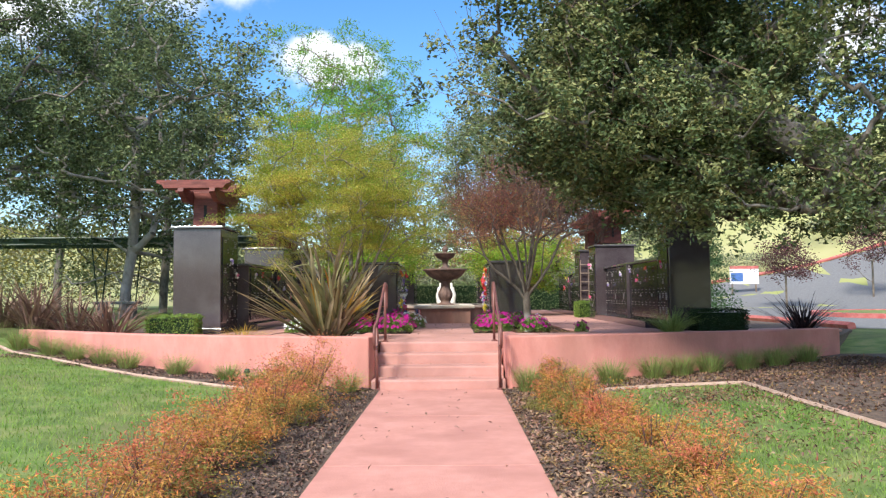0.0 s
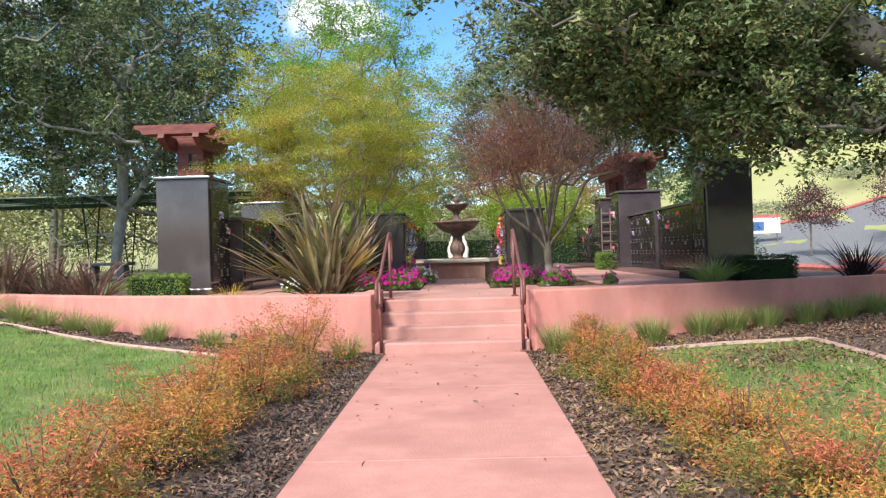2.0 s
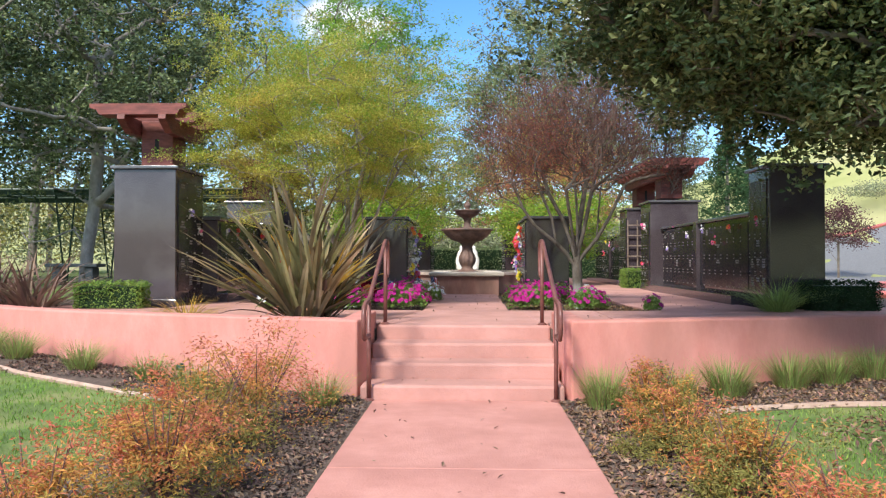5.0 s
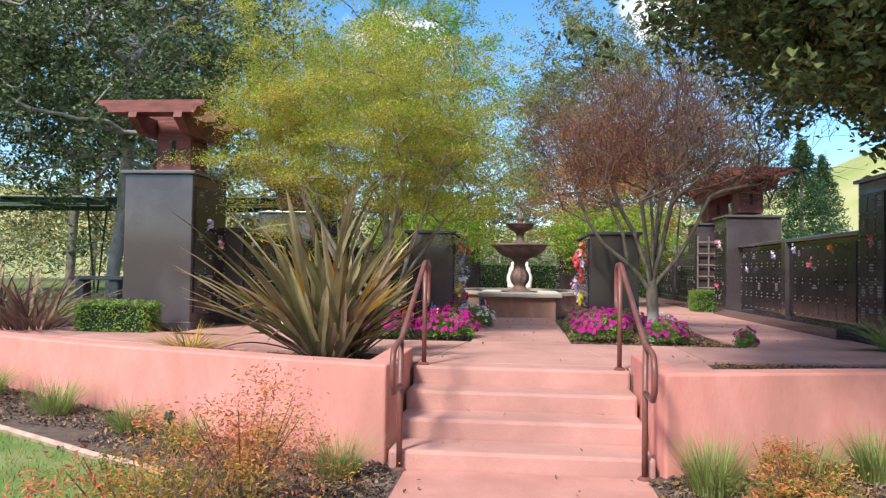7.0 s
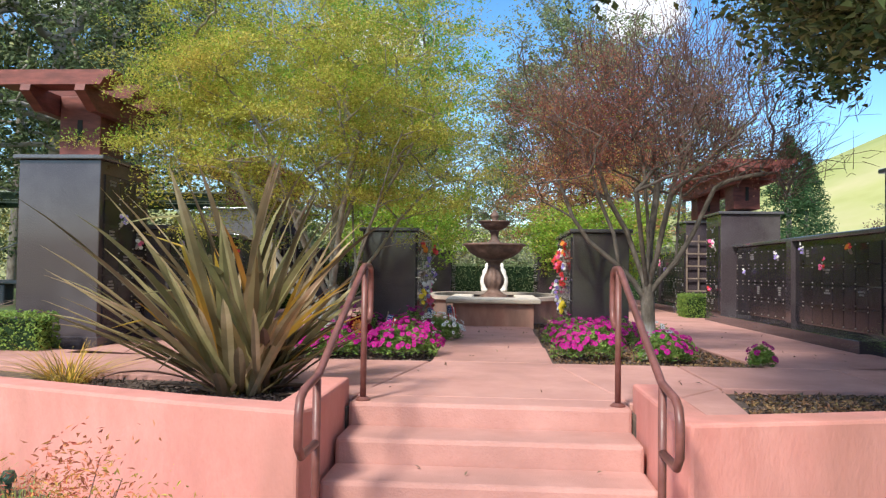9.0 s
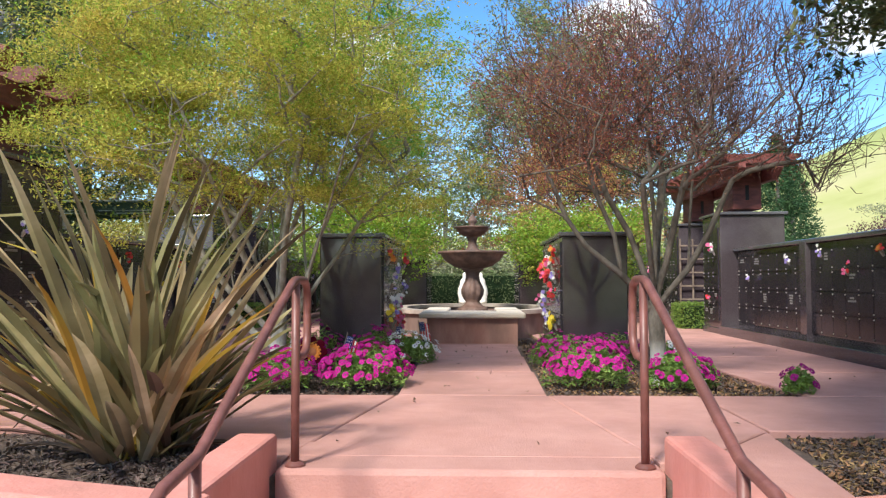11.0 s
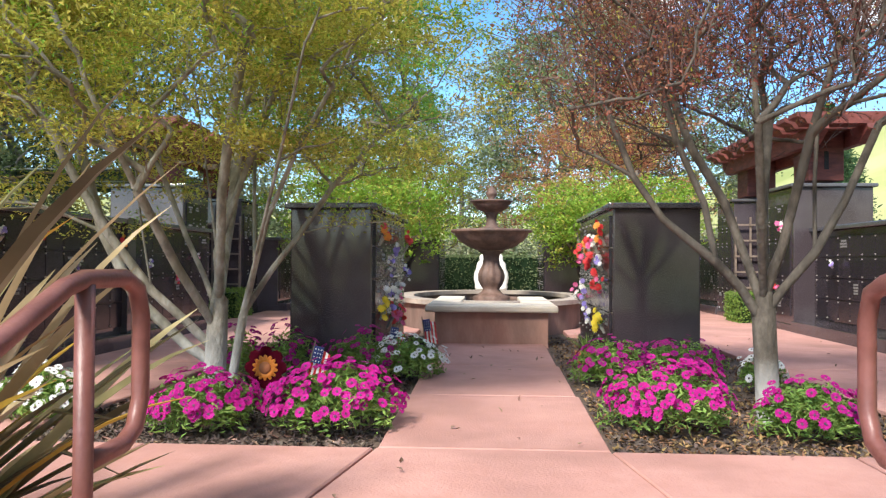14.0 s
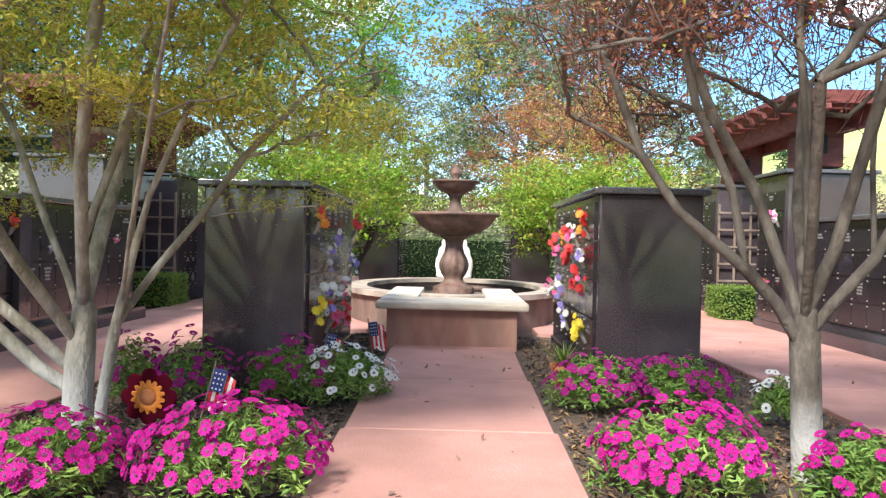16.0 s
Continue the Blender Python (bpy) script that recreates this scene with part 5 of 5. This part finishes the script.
scatter("fallen_leaves", "few dry leaves fallen on the terrace", [(-1.7, 1.7, 10.9, 12.7), (-.55, .55, 12.8, 17.5), (2.6, 4.0, 12.8, 19)], 60, [("dead", 1)], .045, lambda x, y: UP + .001, 608)
scatter("fallen_leaves", "few dry leaves fallen on the steps", [(-.8, .8, 9.5, 9.82), (-.8, .8, 9.08, 9.4)], 8, [("dead", 1)], .04, lambda x, y: (RISE if y < 9.45 else RISE * 2) + .0, 609)

# soil strips under the shrubs and along the walls
for nm, outline in (("bed_left", [(-.809, -2), (-2.0, -2), (-2.25, 4), (-2.2, 8.40), *EDGE_L[:6], *[(x + .02, y + .05) for x, y in LEFT[::-1][1:]], (-.809, 9.12)]),
                    ("bed_right", [(.869, -2), (.869, 9.1), *[(x, y + .05) for x, y in RIGHT], (7.6, 9.5), (7.6, 4.0), (4.55, 3.6), *EDGE_R[::-1][1:], (1.75, 4.6), (1.6, -2)])):
    bm = bmesh.new()
    bm.faces.new([bm.verts.new((x, y, 0)) for x, y in outline])
    bmesh.ops.triangulate(bm, faces=bm.faces[:])
    bmesh.ops.subdivide_edges(bm, edges=bm.edges[:], cuts=5, use_grid_fill=True)
    bmesh.ops.triangulate(bm, faces=bm.faces[:])
    for v in bm.verts:
        v.co.z = ground_z(v.co.x, v.co.y) + .012
    tagged(part(nm, bm, M["soil"]), "mulched planting bed of dark soil", "ground", kind="structure")


# lawn blades
def inside(p, poly):
    r = False
    for (x1, y1), (x2, y2) in zip(poly, poly[1:] + poly[:1]):
        if (y1 > p[1]) != (y2 > p[1]) and p[0] < (x2 - x1) * (p[1] - y1) / (y2 - y1) + x1:
            r = not r
    return r


LAWN_L = [(-2.2, 0), (-2.3, 8.4), *EDGE_L[1:6], (-9.0, 11.0), (-8.5, 4), (-5, 0)]
LAWN_R = [(1.7, 1.0), (1.85, 5.0), (1.95, 7.4), (2.05, 8.2), (3.0, 8.28), (3.8, 8.1), (3.86, 6.9), (4.05, 5.4), (4.45, 3.6), (5.5, 1.0)]
rng = np.random.default_rng(620)
for nm, poly, k_, words in (("lawn_grass", LAWN_L, 44000, "mown green lawn grass"), ("lawn_grass", LAWN_R, 17000, "thin mown lawn grass with bare patches")):
    pa = np.array(poly)
    lo, hi = pa.min(0), pa.max(0)
    pts = []
    while len(pts) < k_:
        p = (rng.uniform(lo[0], hi[0]), rng.uniform(lo[1], hi[1]))
        if inside(p, poly):
            gap = noise.noise(Vector((p[0] * 1.1, p[1] * 1.1, 3)))
            if nm == "lawn_grass" and poly is LAWN_R and gap > .22 and rng.random() < .75:
                continue
            pts.append((p[0], p[1], ground_z(*p) - .004))
    V_, F_ = blades(pts, rng, .055, .008, .7, .6, 2)
    tagged(raw(nm, V_.tolist(), F_.tolist(), M["blade"]), words, "grass", kind="stuff")

# ---- tokens and flowers ----
BQ = [("plastic_red", "plastic_pink"), ("plastic_white", "plastic_violet"), ("plastic_yellow",), ("plastic_orange", "plastic_red"), ("plastic_violet", "plastic_white"), ("plastic_pink", "plastic_white"), ("plastic_red",)]
WORDS = {"plastic_red": "red", "plastic_pink": "pink", "plastic_white": "white", "plastic_violet": "violet", "plastic_yellow": "yellow", "plastic_orange": "orange"}


def put_bouquet(x, y, z, face, size, ci, seed):
    cols = BQ[ci % len(BQ)]
    bouquet((x + face * .03, y, z), (face, 0, 0), size * (.92 if abs(x) < 2 else .62), seed, cols, "bunch of " + " and ".join(WORDS[c] for c in cols) + " artificial flowers on a niche front")


for i, (y, z, ci, sz) in enumerate([(16.2, 1.78, 3, .13), (16.3, 1.12, 2, .12), (16.45, 1.20, 1, .15), (16.75, 1.05, 0, .17), (17.0, 1.62, 4, .11), (17.3, 1.25, 5, .13), (17.5, .98, 0, .12), (18.0, 1.4, 1, .12), (16.6, 1.48, 4, .10), (18.2, 1.75, 6, .12)]):
    put_bouquet(-1.01, y - .64, z, 1, sz, ci, 700 + i)
for i, (y, z, ci, sz) in enumerate([(16.25, 1.80, 3, .14), (16.3, 1.02, 2, .14), (16.3, 1.32, 0, .12), (16.6, 1.36, 6, .13), (16.75, 1.72, 5, .12), (17.0, 1.55, 6, .14), (17.3, 1.74, 3, .13), (17.4, 1.3, 1, .12), (17.9, 1.62, 0, .13), (16.45, 1.55, 1, .11), (18.2, 1.2, 5, .12), (17.2, 1.0, 1, .12)]):
    put_bouquet(1.04, y - .40, z, -1, sz, ci, 720 + i)
for i, (y, z, ci, sz) in enumerate([(15.1, 1.82, 3, .13), (15.9, 1.62, 0, .13), (16.6, 1.85, 1, .12), (17.6, 1.78, 4, .13), (19.2, 1.55, 1, .12), (25.6, 1.6, 1, .15), (26.2, 1.75, 5, .15), (27.2, 1.5, 0, .15), (26.8, 1.85, 2, .14)]):
    put_bouquet(4.44, y, z, -1, sz, ci, 740 + i)
for i, (y, z, ci, sz) in enumerate([(15.0, 1.75, 1, .12), (15.6, 1.78, 6, .12), (16.2, 1.5, 1, .12), (16.6, 1.45, 2, .12), (17.1, 1.70, 3, .16), (17.8, 1.5, 4, .12), (18.6, 1.3, 0, .11), (19.3, 1.6, 5, .12), (26, 1.6, 1, .14)]):
    put_bouquet(-FACE, y, z, 1, sz, ci, 760 + i)
put_bouquet(4.18, 20.1, 2.05, -1, .22, 5, 780)
put_bouquet(4.18, 20.4, 1.2, -1, .14, 0, 781)
put_bouquet(-4.28, 13.8, 2.0, 1, .15, 1, 782)
put_bouquet(-4.28, 14.2, 1.75, 1, .13, 5, 783)
put_bouquet(4.42, 13.8, 1.9, -1, .12, 0, 784)

# cloth sunflower spinner
sp = thing("flower_spinner", "maroon and orange cloth flower on a stake", "ornament", at=(-1.50, 13.95, .555))
tube = tube_bm(bmesh.new(), [(0, 0, -.05), (0, 0, .27)], .006, 6)
part("stake", tube, M["green_metal"], sp)
for mat, r0, n_, w_, dy, nm in (("maroon", .145, 8, .46, 0.0, "outer_petal"), ("plastic_orange", .088, 14, .26, -.012, "inner_petal")):
    me = bpy.data.meshes.new(nm)
    me.from_pydata([(0, dy, 0), (r0 * w_ * .8, dy - .01, r0 * .6), (r0 * w_ * .45, dy, r0 * .93), (0, dy - .006, r0), (-r0 * w_ * .45, dy, r0 * .93), (-r0 * w_ * .8, dy - .01, r0 * .6)], [], [(0, 1, 2, 3, 4, 5)])
    me.materials.append(M[mat])
    for i in range(n_):
        ob = new(nm, me)
        ob.parent = sp
        ob.location = (0, 0, .27)
        ob.rotation_euler = (0, 2 * math.pi * i / n_, 0)
bm = bmesh.new()
bmesh.ops.create_uvsphere(bm, u_segments=14, v_segments=8, radius=.042, matrix=Matrix.Translation((0, -.018, .27)) @ Matrix.Diagonal((1, .35, 1, 1)))
part("heart", bm, M["terracotta"], sp, smooth=True)


def small_flag(at, tilt):
    f = thing("flag", "small striped flag on a thin stick", "flag", "small flags", at=at)
    f.rotation_euler = (0, tilt, radians(12))
    part("stick", tube_bm(bmesh.new(), [(0, 0, -.05), (0, 0, .46)], .005, 6), M["wood"], f)
    W, H = .115, .21
    for i in range(7):
        x0, x1 = .006 + W * i / 7, .006 + W * (i + 1) / 7
        bm = bmesh.new()
        cols_ = []
        for j in range(7):
            z = .43 - H * j / 6
            dz = -.05 * (x0 / W)
            cols_.append([bm.verts.new((x, .012 * math.sin(j * 1.4 + x * 30), z - .35 * x)) for x in (x0, x1)])
        for a, b in zip(cols_, cols_[1:]):
            bm.faces.new((a[0], a[1], b[1], b[0]))
        part("stripe", bm, M["plastic_red"] if i % 2 == 0 else M["plastic_white"], f)
    bm = bmesh.new()
    add_box(bm, .004, .068, -.018, .018, .315, .425)
    canton = part("canton", bm, M["blue"], f)
    bm = bmesh.new()
    for i in range(3):
        for j in range(4):
            add_box(bm, .012 + .019 * i, .019 + .019 * i, -.0195, -.0183, .325 + .026 * j, .333 + .026 * j)
    part("star_field", bm, M["plastic_white"], canton)


small_flag((-1.28, 13.95, .56), radians(14))
small_flag((-.93, 15.45, .56), radians(10))
small_flag((-.60, 16.25, .56), radians(-8))

pot = thing("flower_pot", "terracotta pot with a spiky green plant", "pot", at=(.86, 15.95, .565))
part("pot", lathe(bmesh.new(), [(.0, .0), (.07, .0), (.095, .13), (.105, .13), (.105, .165), (.09, .165), (.085, .13), (.0, .13)], n=20), M["terracotta"], pot, smooth=False)
V_, F_ = blades(np.zeros((40, 3)) + np.array([0, 0, .13]), np.random.default_rng(3), .24, .016, .7, .7, 4)
raw("foliage", V_.tolist(), F_.tolist(), M["hedge"], pot)
grey = thing("pot_plant", "small grey-green pot plant by the block", "plant", at=(-.85, 16.7, .56))
V_, F_ = blades(np.zeros((50, 3)), np.random.default_rng(4), .2, .012, .8, .7, 3)
raw("foliage", V_.tolist(), F_.tolist(), M["tuft"], grey)

# statues on the fountain's rim
for s, nm in ((-1, "statue"), (1, "statue")):
    bm = bmesh.new()
    lathe(bm, [(.0, 0), (.10, 0), (.105, .05), (.085, .12), (.10, .25), (.095, .38), (.07, .47), (.085, .54), (.075, .60), (.04, .645), (.05, .69), (.052, .73), (.03, .77), (.0, .78)], n=18)
    for v in bm.verts:
        v.co *= .86
    for v in bm.verts:
        v.co.x += .035 * math.sin(v.co.z * 7) * s
        v.co.y *= .8
    ob = part(nm, bm, M["statue"], smooth=True)
    ob.location = (s * .21, 23.62, UP + .43)
    tagged(ob, "small white marble figure standing on the basin rim", "statue", "white statues")

# ---- left lawn: shade structure, bench ----
sh = thing("shade_structure", "dark green metal shade frame with thin slats", "shade structure", at=(-11, 24.2, .6))
for x in (-4.2, -.3, 3.6):
    for y in (-1.3, 1.3):
        bm = bmesh.new()
        for dx in (-.28, .28):
            tube_bm(bm, [(0 if dx < 0 else .05, y, 0), (dx, y, 2.5)], .025, 6)
        tube_bm(bm, [(-.2, y, 1.8), (.28, y, 2.45)], .015, 5)
        tube_bm(bm, [(.2, y, 1.8), (-.28, y, 2.45)], .015, 5)
        tube_bm(bm, [(-.25, y, 2.45), (.28, y, 2.45)], .02, 5)
        part("trussed_post", bm, M["green_metal"], sh)
for y in (-1.4, 1.4):
    part("long_beam", box_bm(-4.8, 4.9, y - .03, y + .03, 2.45, 2.57), M["green_metal"], sh)
for i in range(16):
    y = -1.75 + 3.5 * i / 15
    part("slat", box_bm(-5.0, 5.1, y - .06, y + .06, 2.575, 2.60), M["canopy"] if i % 3 == 0 else M["green_metal"], sh)
for i in range(5):
    y = 0
    part("rafter", box_bm(-4.7 + 2.3 * i, -4.64 + 2.3 * i, -1.8, 1.8, 2.5, 2.57), M["green_metal"], sh)
bn = thing("stone_bench", "dark polished stone bench on the lawn", "bench", at=(-8.9, 19.4, ground_z(-8.9, 19.4)))
part("seat", box_bm(-.6, .6, -.22, .22, .40, .48, bevel=.015), M["stone_bench"], bn)
for x in (-.38, .38):
    part("leg", box_bm(x - .10, x + .10, -.16, .16, -.03, .40, bevel=.03), M["stone_bench"], bn)

# ---- right distance: road, kerbs, sign, trees ----
bm = bmesh.new()
gx = [8.8, 10, 12, 14, 17, 20, 24, 30, 38, 50, 70]
gy = [15, 17, 20, 24, 28, 33, 40, 48, 57, 64]
vs = [[bm.verts.new((x + max(0, (30 - y)) * .0, y, ground_z(x, y) + .02)) for x in gx] for y in gy]
for a, b in zip(vs, vs[1:]):
    for i in range(len(gx) - 1):
        bm.faces.new((a[i], a[i + 1], b[i + 1], b[i]))
tagged(part("road", bm, M["asphalt"], smooth=True), "grey asphalt road beyond the terrace", "road", kind="structure")
for nm, pts in (("kerb_far", [(x, 64.3, ground_z(x, 64.3) + .08) for x in (8, 14, 20, 30, 40, 55, 70)]), ("kerb_near", [(8.7, y, ground_z(8.7, y) + .06) for y in (15, 20, 26, 34, 44, 56, 64)])):
    bm = bmesh.new()
    tube_bm(bm, pts, .14 if nm == "kerb_far" else .10, 6)
    tagged(part(nm, bm, M["red_kerb"]), "red painted road kerb", "kerb", kind="structure")
isl = thing("traffic_island", "raised planted road island with a red kerb", "island", kind="structure", at=(19.0, 30.5, ground_z(19, 30.5)))
bm = ring_bm(3.6, 4.6, 3.3, 4.3, -.1, .2)
part("kerb", bm, M["red_kerb"], isl)
bm = bmesh.new()
bm.faces.new([bm.verts.new((3.3 * math.cos(a), 4.3 * math.sin(a), .16)) for a in [2 * math.pi * k_ / 40 for k_ in range(40)]])
part("planting_soil", bm, M["lawn"], isl)
sg = thing("notice_board", "white notice board with a red top and blue picture", "sign", at=(22.5, 58, ground_z(22.5, 58)))
for x in (-.9, .9):
    part("post", box_bm(x - .05, x + .05, -.05, .05, -.05, 2.2), M["wood"], sg)
part("board", box_bm(-1.1, 1.1, -.11, -.052, .75, 2.1), M["sign_white"], sg)
part("red_band", box_bm(-1.1, 1.1, -.125, -.112, 1.9, 2.12), M["red_kerb"], sg)
part("blue_picture", box_bm(-1.0, -.1, -.125, -.112, .95, 1.6), M["sign_blue"], sg)
RNG2 = np.random.default_rng(8)
for (x, y, h, r, lm, wd, nm, sd) in ((21, 47, 4.6, 1.5, "plum", "small purple-leaved plum tree by the road", "plum_tree", 71), (28, 50, 5.5, 2.0, "plum", "small purple-leaved plum tree by the road", "plum_tree", 72), (36, 56, 5, 2.0, "plum", "small purple-leaved plum tree by the road", "plum_tree", 73)):
    g0 = ground_z(x, y)
    T = shell_points(RNG2, 70, (x, y, g0 + h * .66), (r, r, h * .36), .4, -.8, .25, sd)
    tree(nm, wd, [[(x, y, g0 - .1), (x, y, g0 + h * .2), (x, y, g0 + h * .45)]], T, sd, lm, 60, .3, .13, "bark", .01, .45, .1, .6, .4, group="trees along the road")
# conifers: whorls of drooping boughs
for (x, y, h, r, sd) in ((10.2, 33, 5.8, 1.9, 81), (13.5, 40, 6.5, 2.0, 82)):
    rng = np.random.default_rng(sd)
    g0 = ground_z(x, y)
    t = thing("conifer", "blue-green conifer with drooping boughs", "tree", "conifers", at=(x, y, g0))
    part("trunk", tube_bm(bmesh.new(), [(0, 0, -.1), (0, 0, h * .5), (0, 0, h)], [.14, .09, .015], 8), M["bark_oak"], t)
    cs = []
    for _ in range(420):
        u = rng.random() ** 1.2
        a = rng.uniform(0, 2 * math.pi)
        rr = r * (1 - u) ** .75 * rng.uniform(.85, 1.15)
        for q in np.linspace(.25, 1, 26):
            cs.append((math.cos(a) * rr * q + rng.normal() * .07, math.sin(a) * rr * q + rng.normal() * .07, .4 + u * (h - .4) + .12 * q - .35 * q * q * rr / r + rng.normal() * .08))
    V_, F_ = leaves(np.array(cs), rng, .16, .05, .3)
    raw("needle_canopy", V_.tolist(), F_.tolist(), M["conifer"], t)
# shrubs that close the view behind
for i, (x, y, rx, h, lm) in enumerate([(-14, 34, 3.6, 5.4, "tufted"), (-9.5, 36, 3.4, 5.0, "far"), (-19, 36, 4.2, 5.6, "tufted"), (-5, 38, 3.0, 3.6, "far"), (0, 39, 3.0, 3.2, "far"), (5, 38, 3.0, 3.4, "far"), (9, 40, 3, 3.0, "far"), (-25, 38, 5, 5.6, "tufted"), (-12, 42, 4, 5, "far"), (3, 44, 4, 5, "far"), (-3, 45, 4, 5.5, "far"), (15, 68, 5, 1.6, "tufted"), (26, 69, 7, 1.5, "grey"), (38, 70, 7, 1.5, "grey"), (50, 66, 7, 1.6, "grey")]):
    # shade and sun put into leaf colour: one tone low, another above
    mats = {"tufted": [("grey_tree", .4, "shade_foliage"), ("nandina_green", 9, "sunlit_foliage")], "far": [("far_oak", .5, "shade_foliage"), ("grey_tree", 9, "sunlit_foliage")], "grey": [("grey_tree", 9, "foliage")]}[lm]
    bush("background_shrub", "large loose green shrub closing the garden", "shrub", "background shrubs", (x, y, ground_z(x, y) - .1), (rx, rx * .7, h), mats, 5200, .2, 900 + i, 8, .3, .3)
gl = thing("garden_light", "small dark path light at the wall's foot", "lamp", at=(-2.78, 9.58, ground_z(-2.78, 9.58)))
part("stem", tube_bm(bmesh.new(), [(0, 0, -.04), (0, 0, .10)], .02, 8), M["green_metal"], gl)
part("hood", lathe(bmesh.new(), [(.0, .17), (.03, .165), (.045, .13), (.045, .10), (.0, .10)], n=14), M["green_metal"], gl)
